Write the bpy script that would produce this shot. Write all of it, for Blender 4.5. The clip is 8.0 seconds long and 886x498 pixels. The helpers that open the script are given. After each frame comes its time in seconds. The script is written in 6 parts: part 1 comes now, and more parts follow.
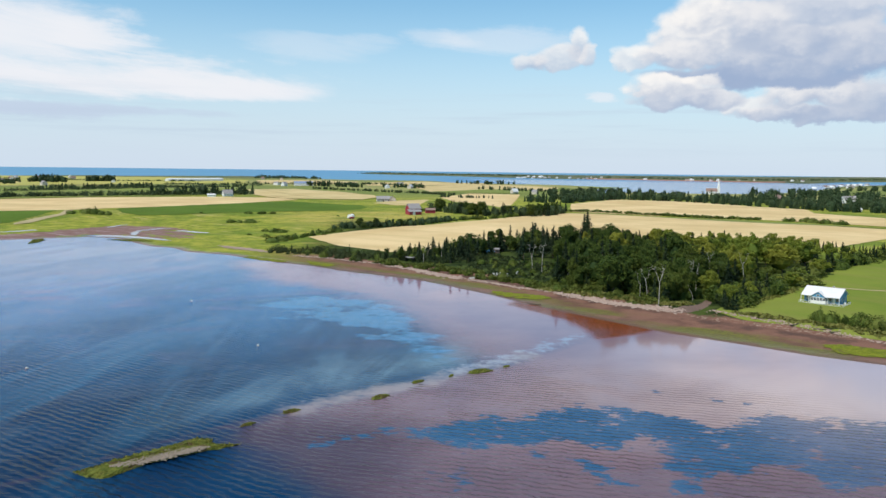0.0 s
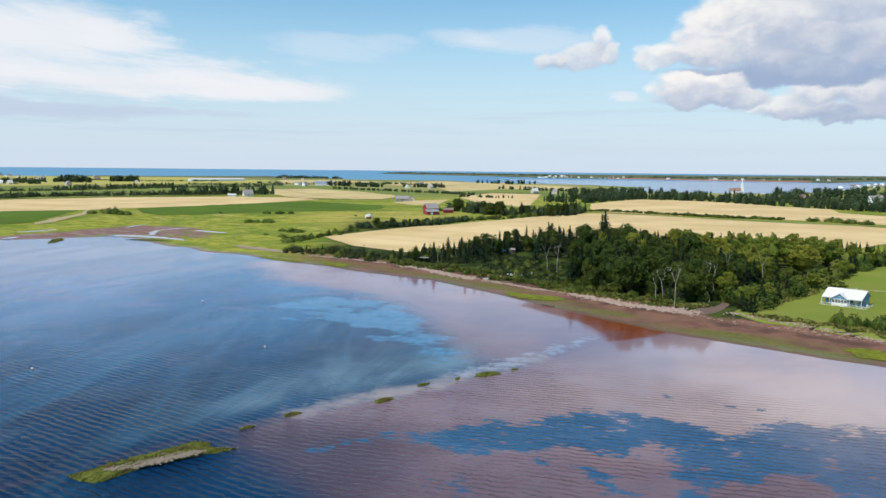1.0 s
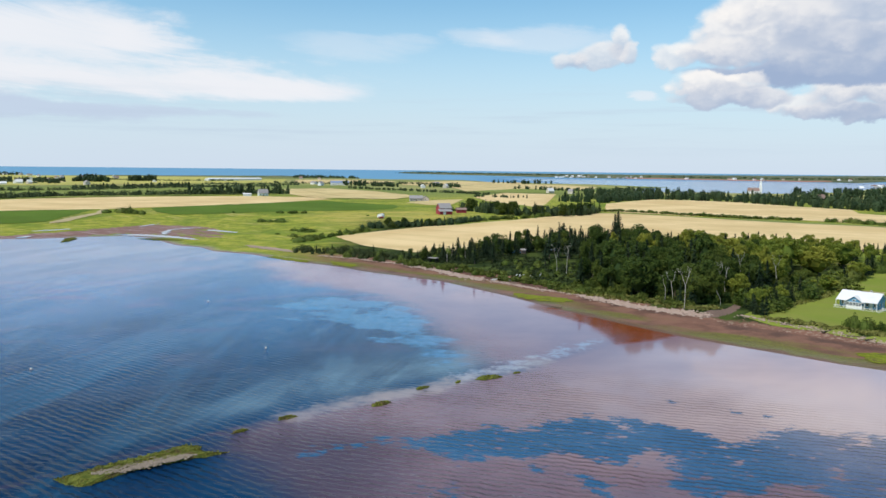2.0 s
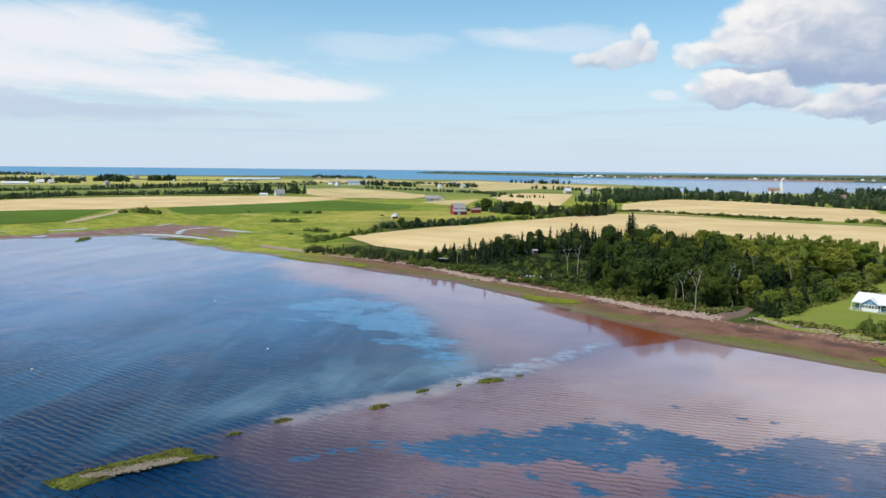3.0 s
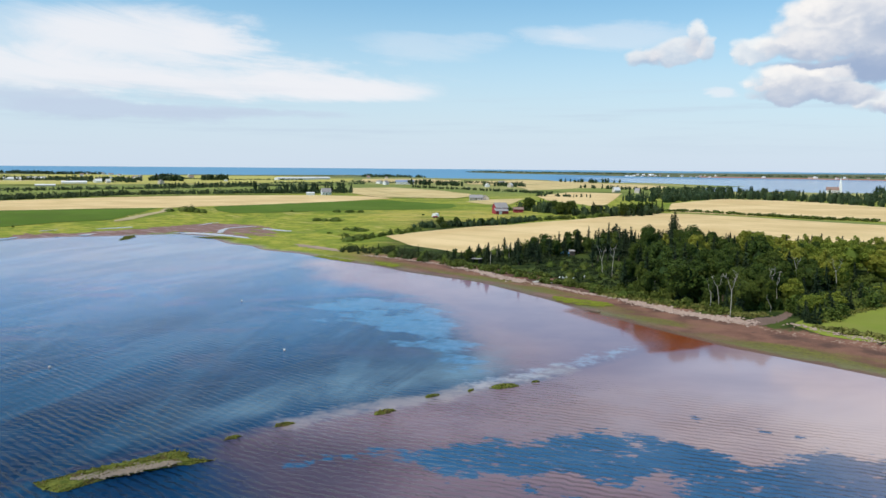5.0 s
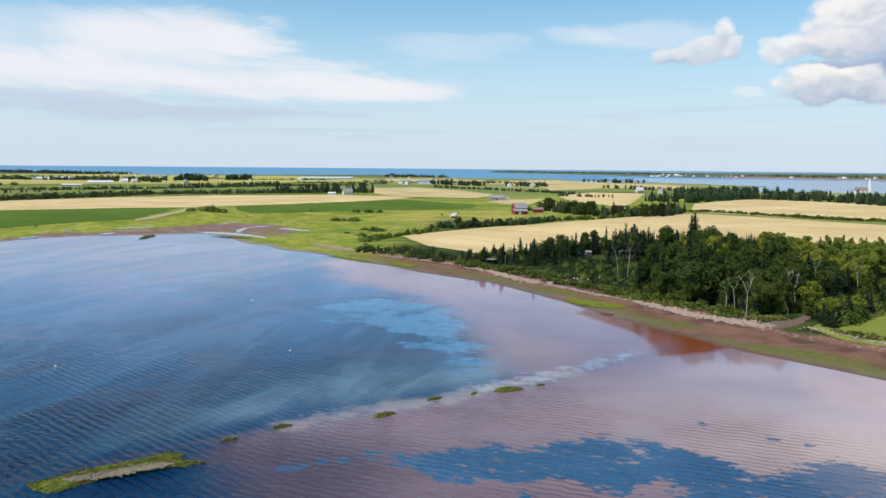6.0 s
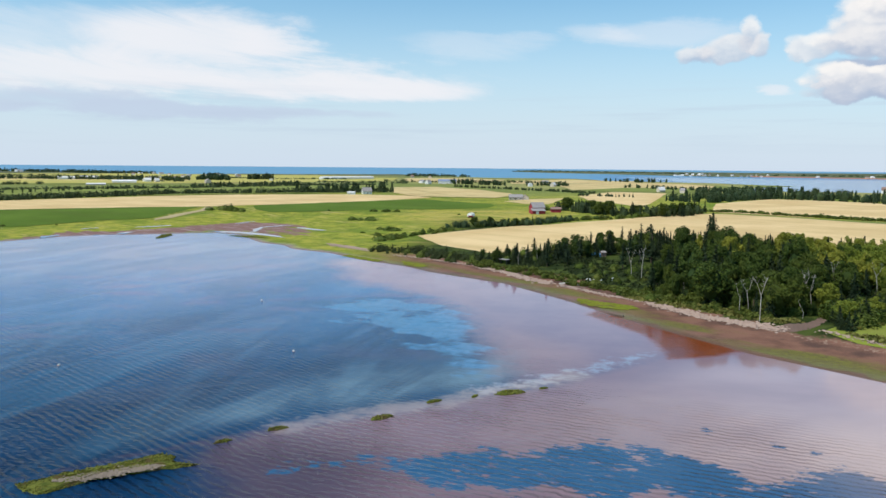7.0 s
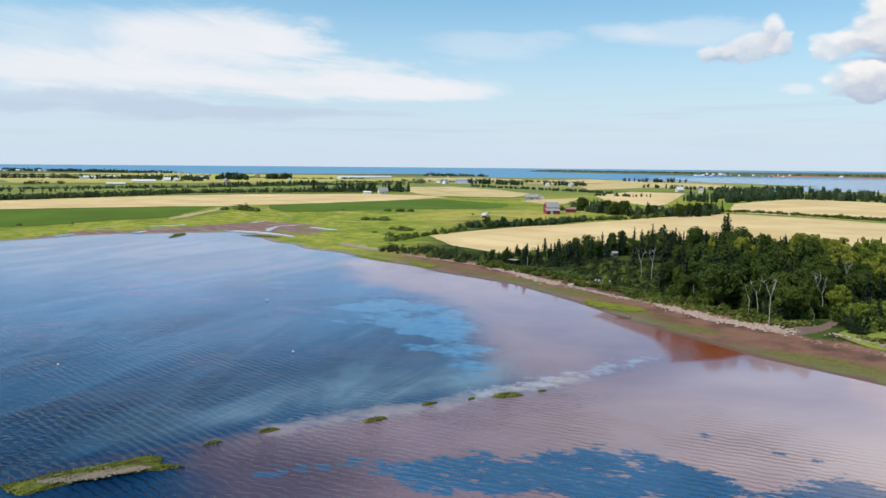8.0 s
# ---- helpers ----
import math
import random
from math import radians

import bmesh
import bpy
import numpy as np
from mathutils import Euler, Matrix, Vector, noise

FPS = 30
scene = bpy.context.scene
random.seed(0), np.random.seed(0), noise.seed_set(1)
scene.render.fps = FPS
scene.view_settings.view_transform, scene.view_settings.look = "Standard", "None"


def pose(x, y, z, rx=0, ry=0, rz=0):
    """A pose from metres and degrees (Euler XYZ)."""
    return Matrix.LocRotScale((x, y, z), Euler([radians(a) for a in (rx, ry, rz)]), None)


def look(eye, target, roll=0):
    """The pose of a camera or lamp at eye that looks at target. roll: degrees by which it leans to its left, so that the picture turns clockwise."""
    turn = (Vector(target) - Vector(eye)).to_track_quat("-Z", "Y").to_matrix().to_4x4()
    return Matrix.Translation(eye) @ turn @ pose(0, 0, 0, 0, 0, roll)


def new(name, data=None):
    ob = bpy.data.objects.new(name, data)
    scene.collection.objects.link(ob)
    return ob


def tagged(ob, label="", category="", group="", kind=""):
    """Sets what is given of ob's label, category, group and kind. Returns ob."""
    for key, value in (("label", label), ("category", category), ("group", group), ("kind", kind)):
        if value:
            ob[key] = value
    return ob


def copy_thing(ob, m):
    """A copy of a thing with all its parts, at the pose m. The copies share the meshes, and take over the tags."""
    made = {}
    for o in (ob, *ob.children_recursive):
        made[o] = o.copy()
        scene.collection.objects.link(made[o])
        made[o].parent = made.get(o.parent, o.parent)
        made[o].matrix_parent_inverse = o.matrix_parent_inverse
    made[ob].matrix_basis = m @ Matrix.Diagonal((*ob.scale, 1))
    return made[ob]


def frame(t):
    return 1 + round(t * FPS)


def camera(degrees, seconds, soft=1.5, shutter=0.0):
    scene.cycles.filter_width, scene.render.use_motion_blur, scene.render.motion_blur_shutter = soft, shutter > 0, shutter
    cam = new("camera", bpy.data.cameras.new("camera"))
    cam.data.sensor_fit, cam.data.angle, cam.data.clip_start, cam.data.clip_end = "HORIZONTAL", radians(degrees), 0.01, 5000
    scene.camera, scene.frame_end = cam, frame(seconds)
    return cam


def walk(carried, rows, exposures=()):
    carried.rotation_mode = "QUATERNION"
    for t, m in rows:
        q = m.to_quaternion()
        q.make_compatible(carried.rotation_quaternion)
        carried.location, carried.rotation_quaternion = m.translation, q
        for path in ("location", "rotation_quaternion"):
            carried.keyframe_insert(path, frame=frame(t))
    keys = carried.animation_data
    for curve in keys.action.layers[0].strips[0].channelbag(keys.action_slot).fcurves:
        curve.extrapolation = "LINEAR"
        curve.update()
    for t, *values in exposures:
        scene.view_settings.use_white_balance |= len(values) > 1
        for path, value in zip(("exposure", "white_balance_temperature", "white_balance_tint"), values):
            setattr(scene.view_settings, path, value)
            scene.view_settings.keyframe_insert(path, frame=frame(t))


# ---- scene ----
cam = camera(59.4, 8.0)
PATH = [
    (0, (0.523, -0.809, 38.837), (0.519, 1.181, 38.632), 0.7),
    (0.5, (1.848, 0.543, 38.785), (1.815, 2.532, 38.579), 0.6),
    (1, (3.339, 1.829, 38.763), (3.279, 3.817, 38.557), 0.6),
    (1.5, (4.82, 3.118, 38.777), (4.737, 5.106, 38.57), 0.6),
    (3, (9.379, 6.586, 38.796), (9.227, 8.569, 38.588), 0.6),
    (3.5, (10.984, 7.805, 38.794), (10.8, 9.785, 38.585), 0.5),
    (4, (12.522, 8.99, 38.766), (12.304, 10.967, 38.556), 0.5),
    (4.5, (14.157, 10.044, 38.806), (13.906, 12.017, 38.595), 0.5),
    (6, (19.008, 13.547, 38.764), (18.665, 15.506, 38.552), 0.5),
    (6.5, (20.633, 14.8, 38.747), (20.26, 16.753, 38.534), 0.5),
    (7, (22.246, 16.069, 38.796), (21.847, 18.017, 38.582), 0.5),
    (7.5, (23.902, 17.324, 38.764), (23.479, 19.267, 38.55), 0.5),
    (8, (25.584, 18.532, 38.766), (25.137, 20.469, 38.551), 0.5),
]
walk(cam, [(t, look(eye, target, roll)) for t, eye, target, roll in PATH])

# ---- light ----
SUN_AZ, SUN_EL = -128.0, 55.0          # where the sun stands: degrees clockwise from +y, degrees above the horizon
sun = new("sun", bpy.data.lights.new("sun", "SUN"))
sun.data.energy, sun.data.angle, sun.data.color = 4.1, radians(0.6), (1.0, 0.95, 0.86)
_s = Vector((math.sin(radians(SUN_AZ)) * math.cos(radians(SUN_EL)), math.cos(radians(SUN_AZ)) * math.cos(radians(SUN_EL)), math.sin(radians(SUN_EL))))
sun.matrix_world = look(_s * 100, (0, 0, 0))


class Nodes:
    """Short hand for node trees: sockets and numbers go in, a socket comes out."""

    def __init__(self, tree):
        self.tree = tree
        tree.nodes.clear()

    def node(self, kind, out=0, **ins):
        n = self.tree.nodes.new(kind)
        self.fill(n, ins)
        return n.outputs[out]

    def fill(self, n, ins):
        for key, value in ins.items():
            key = key.replace("_", " ")
            sock = n.inputs[int(key[1:])] if key[0] == "i" and key[1:].isdigit() else n.inputs[key]
            self.put(sock, value)

    def put(self, sock, value):
        if isinstance(value, bpy.types.NodeSocket):
            self.tree.links.new(value, sock)
        elif sock.type == "RGBA" and len(value) == 3:
            sock.default_value = (*value, 1)
        else:
            sock.default_value = value

    def math(self, op, a, b=0.0, c=0.0, clamp=False):
        n = self.tree.nodes.new("ShaderNodeMath")
        n.operation, n.use_clamp = op, clamp
        self.fill(n, {"i0": a, "i1": b, "i2": c})
        return n.outputs[0]

    def add(self, *xs):
        r = xs[0]
        for x in xs[1:]:
            r = self.math("ADD", r, x)
        return r

    def mul(self, a, b):
        return self.math("MULTIPLY", a, b)

    def ramp(self, a, lo, hi, to0=0.0, to1=1.0):
        """Smooth step of a from lo to hi."""
        n = self.tree.nodes.new("ShaderNodeMapRange")
        n.interpolation_type = "SMOOTHSTEP"
        flip = lo > hi
        self.fill(n, {"Value": a, "From_Min": hi if flip else lo, "From_Max": lo if flip else hi, "To_Min": to1 if flip else to0, "To_Max": to0 if flip else to1})
        return n.outputs[0]

    def mix(self, f, a, b):
        n = self.tree.nodes.new("ShaderNodeMix")
        n.data_type = "RGBA"
        self.fill(n, {"i0": f, "i6": a, "i7": b})
        return n.outputs[2]

    def noise(self, vec, scale, detail=3.0, rough=0.55, out=0, distort=0.0):
        return self.node("ShaderNodeTexNoise", out=out, Vector=vec, Scale=scale, Detail=detail, Roughness=rough, Distortion=distort)

    def place(self, scale=(1, 1, 1), turn=0.0, vec=None):
        v = vec or self.node("ShaderNodeNewGeometry")
        if turn:
            v = self.node("ShaderNodeMapping", Vector=v, Rotation=(0, 0, radians(turn)))
        return self.node("ShaderNodeMapping", Vector=v, Scale=scale)

    def xyz(self, x, y, z):
        return self.node("ShaderNodeCombineXYZ", X=x, Y=y, Z=z)

    def attribute(self, name):
        n = self.tree.nodes.new("ShaderNodeAttribute")
        n.attribute_name = name
        return n.outputs[2]


# sky with clouds
world = bpy.data.worlds.new("sky")
scene.world = world
world.use_nodes = True
W = Nodes(world.node_tree)
_dir = W.node("ShaderNodeTexCoord", out=0)
_sep = W.tree.nodes.new("ShaderNodeSeparateXYZ")
W.tree.links.new(_dir, _sep.inputs[0])
_az = W.math("ARCTAN2", _sep.outputs[0], _sep.outputs[1])
_el = W.math("ARCSINE", _sep.outputs[2])
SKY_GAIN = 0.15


# heaped clouds, the farthest first: bearing, height, half width, half depth, whiteness
HEAPS = [(0.46, 0.066, 0.074, 0.0113, 0.35), (0.401, 0.07, 0.057, 0.0103, 0.5), (0.503, 0.086, 0.059, 0.0256, 0.5),
         (0.453, 0.094, 0.051, 0.0225, 0.75), (0.369, 0.078, 0.032, 0.0131, 0.85), (0.411, 0.092, 0.041, 0.0179, 0.8), (0.434, 0.115, 0.03, 0.0175, 0.95),
         (0.402, 0.109, 0.022, 0.0127, 0.95), (0.41, 0.120, 0.125, 0.024, 0.0), (0.33, 0.116, 0.107, 0.0117, 0.05), (0.325, 0.09, 0.045, 0.0145, 0.6),
         (0.282, 0.09, 0.062, 0.0147, 0.55), (0.268, 0.105, 0.049, 0.016, 0.95), (0.314, 0.108, 0.033, 0.0118, 1.0), (0.425, 0.17, 0.11, 0.0547, 0.45),
         (0.489, 0.145, 0.066, 0.0311, 0.45), (0.36, 0.141, 0.086, 0.0178, 0.6), (0.408, 0.152, 0.059, 0.0186, 0.5), (0.346, 0.174, 0.068, 0.0364, 0.7),
         (0.292, 0.163, 0.052, 0.0398, 0.9), (0.31, 0.189, 0.044, 0.0252, 1.0), (0.28, 0.142, 0.055, 0.0196, 0.8), (0.232, 0.141, 0.035, 0.0199, 1.0)]
PUFFS = [(0.106, 0.136, 0.025, 0.0136, 0.75), (0.138, 0.138, 0.036, 0.0162, 0.8), (0.16, 0.153, 0.019, 0.0213, 0.95), (0.174, 0.142, 0.014, 0.0147, 0.8)]
# heaps out of sight above and beside the view, which the water mirrors
ASIDE = [(0.72, 0.20, 0.16, 0.08, 0.6), (1.05, 0.22, 0.20, 0.09, 0.6), (0.62, 0.36, 0.40, 0.11, 0.7), (0.22, 0.40, 0.26, 0.065, 0.8), (-0.10, 0.29, 0.11, 0.045, 1.0), (0.45, 0.58, 0.45, 0.10, 0.7), (0.38, 0.25, 0.14, 0.03, 0.8)]
# thin high sheets: bearing, height, half width, half depth, thickness
SHEETS = [(-0.495, 0.148, 0.117, 0.0358, 0.9), (-0.425, 0.148, 0.058, 0.0172, 0.8), (-0.401, 0.101, 0.209, 0.0232, 0.95), (-0.654, 0.102, 0.192, 0.0265, 0.9),
         (-0.652, 0.151, 0.155, 0.0258, 0.45), (-0.324, 0.096, 0.142, 0.0166, 0.8)]
VEILS = [(-0.543, 0.063, 0.223, 0.01, 0.55), (-0.667, 0.074, 0.125, 0.0126, 0.5), (-0.388, 0.06, 0.155, 0.0083, 0.4)]
WISPS = [(-0.015, 0.16, 0.05, 0.0121, 0.35), (0.07, 0.159, 0.078, 0.0161, 0.4), (0.181, 0.087, 0.023, 0.0062, 0.6), (-0.177, 0.146, 0.083, 0.0173, 0.3)]


def build_sky():
    n = W.tree.nodes.new("ShaderNodeTexSky")
    n.sky_type, n.sun_disc, n.sun_elevation, n.sun_rotation = "NISHITA", False, radians(SUN_EL), radians(SUN_AZ)
    n.air_density, n.dust_density, n.ozone_density = 1.0, 0.6, 1.6
    tint = W.tree.nodes.new("ShaderNodeVectorMath")
    tint.operation = "MULTIPLY"
    W.put(tint.inputs[0], n.outputs[0])
    tint.inputs[1].default_value = (0.70, 0.97, 1.0)
    sky = tint.outputs[0]
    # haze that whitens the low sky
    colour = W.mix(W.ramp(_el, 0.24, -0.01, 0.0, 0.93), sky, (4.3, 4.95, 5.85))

    def inside(az, el, a0, e0, ra, re):
        """Place across and up within a cloud, and the square of the distance from its middle."""
        u = W.math("MULTIPLY_ADD", az, 1 / ra, -a0 / ra)
        v = W.math("MULTIPLY_ADD", el, 1 / re, -e0 / re)
        return u, v, W.math("MULTIPLY_ADD", u, u, W.mul(v, v))

    def centred(a):
        return W.math("SUBTRACT", a, 0.5)

    # thin sheets of high cloud, combed out by the wind
    comb = centred(W.noise(W.xyz(W.mul(_az, 2.4), W.add(W.mul(_el, 15.0), W.mul(_az, 2.2)), 3.0), 1.7, 8.0, 0.64, distort=0.6))
    wisp = centred(W.noise(W.xyz(W.mul(_az, 2.0), W.mul(_el, 6.0), 9.0), 4.0, 6.0, 0.6))
    az1, el1 = W.math("MULTIPLY_ADD", wisp, 0.16, _az), W.math("MULTIPLY_ADD", wisp, 0.040, _el)
    for a0, e0, ra, re, thick in SHEETS + WISPS:
        r2 = inside(az1, el1, a0, e0, ra, re)[2]
        cover = W.ramp(W.math("MULTIPLY_ADD", comb, 3.4, W.math("SUBTRACT", 1.0, r2)), -0.75, 1.0, 0.0, thick)
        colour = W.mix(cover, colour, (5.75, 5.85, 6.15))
    for a0, e0, ra, re, thick in VEILS:
        r2 = inside(az1, el1, a0, e0, ra, re)[2]
        cover = W.ramp(W.math("MULTIPLY_ADD", comb, 2.4, W.math("SUBTRACT", 1.0, r2)), -0.3, 1.0, 0.0, min(1.0, 1.6 * thick))
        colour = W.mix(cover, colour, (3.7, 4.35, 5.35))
    low = W.noise(W.xyz(W.mul(_az, 1.5), W.mul(_el, 30.0), 7.0), 2.0, 6.0, 0.58)
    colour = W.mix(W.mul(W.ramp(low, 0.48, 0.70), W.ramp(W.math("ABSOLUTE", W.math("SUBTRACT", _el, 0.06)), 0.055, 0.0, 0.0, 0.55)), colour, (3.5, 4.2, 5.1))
    # heaps, each lit from above and from the sun's side
    v0 = W.xyz(_az, W.mul(_el, 1.35), 0.0)
    coarse, fine = centred(W.noise(v0, 16.0, 3.0, 0.5)), centred(W.noise(v0, 42.0, 6.0, 0.6))
    billow = W.tree.nodes.new("ShaderNodeTexVoronoi")
    billow.feature = "SMOOTH_F1"
    W.fill(billow, {"Vector": W.xyz(W.math("MULTIPLY_ADD", fine, 0.02, _az), W.math("MULTIPLY_ADD", fine, 0.02, W.mul(_el, 1.4)), 0.0), "Scale": 30.0, "Detail": 2.0, "Roughness": 0.5, "Smoothness": 0.7})
    lump = W.math("SUBTRACT", 0.42, billow.outputs[0])
    az2 = W.math("MULTIPLY_ADD", coarse, 0.045, W.math("MULTIPLY_ADD", fine, 0.018, _az))
    el2 = W.math("MULTIPLY_ADD", coarse, 0.030, W.math("MULTIPLY_ADD", fine, 0.016, _el))
    rough = W.add(W.mul(lump, 0.5), W.mul(fine, 0.5))
    for a0, e0, ra, re, white in ASIDE + HEAPS + PUFFS:
        u, v, r2 = inside(az2, el2, a0, e0, ra, re)
        soft = W.math("SUBTRACT", r2, W.mul(rough, 0.9))
        # crisp above, frayed below
        cover = W.ramp(W.add(soft, W.math("MINIMUM", W.mul(v, 0.25), 0.0)), 1.15, 0.55, 0.0, 0.96 if ra > 0.04 else 0.8)
        lit = W.ramp(W.add(W.mul(v, 0.62), W.mul(u, -0.16), W.mul(rough, 1.25)), -0.70 - 0.5 * white, 0.40 - 0.25 * white)
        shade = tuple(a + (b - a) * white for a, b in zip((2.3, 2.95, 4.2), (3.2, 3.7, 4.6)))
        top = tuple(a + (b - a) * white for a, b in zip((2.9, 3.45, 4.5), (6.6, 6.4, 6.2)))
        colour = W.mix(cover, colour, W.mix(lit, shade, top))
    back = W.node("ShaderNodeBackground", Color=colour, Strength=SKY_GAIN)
    W.tree.links.new(back, W.tree.nodes.new("ShaderNodeOutputWorld").inputs[0])


build_sky()


# ---- materials ----
def material(name):
    m = bpy.data.materials.new(name)
    m.use_nodes = True
    return m, Nodes(m.node_tree)


def finish(n, colour, rough=0.8, bump=None, depth=0.1, metal=0.0, spec=0.3, leaf=0.0, ior=1.45):
    ins = {"Base Color": colour, "Roughness": rough, "Metallic": metal, "Specular IOR Level": spec, "IOR": ior}
    b = n.tree.nodes.new("ShaderNodeBsdfPrincipled")
    for key, value in ins.items():
        n.put(b.inputs[key], value)
    if bump is not None:
        n.tree.links.new(n.node("ShaderNodeBump", Height=bump, Distance=depth, Strength=1.0), b.inputs["Normal"])
    out = b.outputs[0]
    if leaf:
        t = n.node("ShaderNodeBsdfTranslucent", Color=colour)
        out = n.node("ShaderNodeMixShader", i0=leaf, i1=out, i2=t)
    n.tree.links.new(out, n.tree.nodes.new("ShaderNodeOutputMaterial").inputs[0])


def painted(name, colour, vary=0.12, scale=1.5, rough=0.6, metal=0.0, dirt=(0.2, 0.17, 0.13)):
    m, n = material(name)
    p = n.place()
    a = n.noise(p, scale, 4.0, 0.6)
    c = n.mix(n.ramp(a, 0.45, 0.8, 0.0, vary * 2.5), colour, dirt)
    c = n.mix(n.ramp(n.noise(p, scale * 9, 2.0), 0.3, 0.8, 0.0, vary), c, tuple(min(1, v * 0.6) for v in colour))
    finish(n, c, rough, n.noise(p, scale * 12), 0.01, metal)
    return m


def leafy(name, dark, light, yellow=(0.16, 0.15, 0.03), through_=0.22):
    m, n = material(name)
    one = n.tree.nodes.new("ShaderNodeObjectInfo").outputs["Random"]
    isl = n.tree.nodes.new("ShaderNodeNewGeometry").outputs["Random Per Island"]
    c = n.mix(isl, dark, light)
    c = n.mix(n.ramp(one, 0.35, 1.0, 0.0, 0.45), c, yellow)
    c = n.mix(n.ramp(n.noise(n.place(), 0.35, 2.0), 0.4, 0.7, 0.0, 0.4), c, tuple(v * 0.6 for v in dark))
    finish(n, c, 0.7, spec=0.2, leaf=through_)
    return m


def make_ground_material():
    m, n = material("ground_cover")
    p = n.place()
    sd, wet = n.attribute("shore"), n.attribute("marsh")
    broad, mid, fine = n.noise(p, 0.02, 4.0), n.noise(p, 0.12, 4.0, 0.6), n.noise(p, 1.3, 3.0, 0.7)
    long_ = n.noise(n.place((0.03, 0.16, 0.1), 38), 1.0, 4.0, 0.6)
    # meadow
    grass = n.mix(n.ramp(mid, 0.42, 0.58), (0.190, 0.225, 0.028), (0.315, 0.305, 0.050))
    grass = n.mix(n.ramp(broad, 0.45, 0.62), grass, (0.145, 0.195, 0.026))
    grass = n.mix(n.mul(n.attribute("gold"), n.ramp(n.noise(n.place((0.02, 0.09, 0.1), 12), 1.0, 5.0, 0.6), 0.36, 0.62, 0.15, 0.95)), grass, (0.42, 0.335, 0.085))
    grass = n.mix(n.ramp(long_, 0.56, 0.70, 0.0, 0.8), grass, (0.40, 0.33, 0.12))
    grass = n.mix(n.ramp(n.noise(n.place((0.05, 0.22, 0.1), 20), 1.0, 5.0, 0.65), 0.54, 0.68, 0.0, 0.75), grass, (0.09, 0.125, 0.022))
    grass = n.mix(n.ramp(n.noise(p, 0.22, 5.0, 0.7), 0.53, 0.66, 0.0, 0.65), grass, (0.065, 0.095, 0.018))
    grass = n.mix(n.ramp(fine, 0.5, 0.8, 0.0, 0.6), grass, (0.08, 0.11, 0.02))
    # wood floor and clearing, darkened also in place of a cloud's shadow
    rough_ = n.mix(n.ramp(mid, 0.4, 0.62), (0.020, 0.032, 0.009), (0.055, 0.075, 0.017))
    far = n.ramp(sd, 115.0, 170.0)
    inland = n.mix(n.math("MAXIMUM", wet, far), rough_, grass)
    # tan and olive far fields, greyed slightly in place of haze
    grass_far = n.mix(n.ramp(n.noise(n.place((0.0025, 0.007, 0.1), 30), 1.0, 3.0, 0.5), 0.45, 0.55), (0.29, 0.27, 0.12), (0.145, 0.180, 0.062))
    inland = n.mix(n.mul(n.attribute("country"), 0.7), inland, grass_far)
    inland = n.mix(n.attribute("remote"), inland, n.mix(n.ramp(broad, 0.4, 0.6), (0.06, 0.085, 0.045), (0.15, 0.15, 0.08)))
    # beach
    band = n.add(sd, n.mul(n.math("SUBTRACT", mid, 0.5), 9.0), n.mul(n.math("SUBTRACT", fine, 0.5), 4.0))
    sand = n.mix(n.ramp(mid, 0.4, 0.65), (0.195, 0.102, 0.072), (0.125, 0.066, 0.048))
    sand = n.mix(n.ramp(fine, 0.55, 0.8, 0.0, 0.5), sand, (0.25, 0.155, 0.115))
    algae = n.mix(n.ramp(fine, 0.35, 0.7), (0.145, 0.140, 0.034), (0.10, 0.085, 0.036))
    shore = n.mix(n.ramp(band, 0.5, 2.5), (0.13, 0.07, 0.045), n.mix(n.ramp(long_, 0.44, 0.62), algae, sand))
    shore = n.mix(n.ramp(band, 8.0, 13.0), shore, sand)
    shore = n.mix(n.mul(n.ramp(n.math("ABSOLUTE", n.math("SUBTRACT", band, 16.5)), 3.0, 0.5), n.ramp(mid, 0.35, 0.6, 0.2, 0.85)), shore, (0.085, 0.052, 0.042))
    shore = n.mix(n.math("MULTIPLY", n.ramp(band, 18.5, 20.0), n.ramp(fine, 0.50, 0.66)), shore, (0.32, 0.235, 0.18))
    firm = n.mix(n.ramp(band, 20.5, 22.5), shore, inland)
    mud = n.mix(n.ramp(fine, 0.4, 0.7), (0.215, 0.128, 0.110), (0.155, 0.090, 0.075))
    mud = n.mix(n.ramp(n.noise(n.place((0.05, 0.25, 0.1), 30), 1.0, 5.0, 0.65), 0.50, 0.62, 0.0, 0.8), mud, (0.30, 0.22, 0.21))
    patch = n.add(n.attribute("flats"), n.mul(n.math("SUBTRACT", mid, 0.5), 1.1), n.mul(n.math("SUBTRACT", long_, 0.5), 1.6), n.mul(n.math("SUBTRACT", fine, 0.5), 0.5))
    soft = n.mix(n.ramp(patch, 0.42, 0.62), grass, mud)
    soft = n.mix(n.ramp(n.add(sd, n.mul(n.math("SUBTRACT", mid, 0.5), 10.0)), 1.0, 5.0), mud, soft)
    colour = n.mix(n.mul(wet, n.math("SUBTRACT", 1.0, n.attribute("country"))), firm, soft)
    finish(n, colour, n.ramp(sd, 2.0, 9.0, 0.35, 0.9), n.add(fine, n.mul(mid, 2.0)), 0.25, spec=n.ramp(sd, 2.0, 10.0, 0.15, 0.06))
    return m


RIPPLE = 0.34


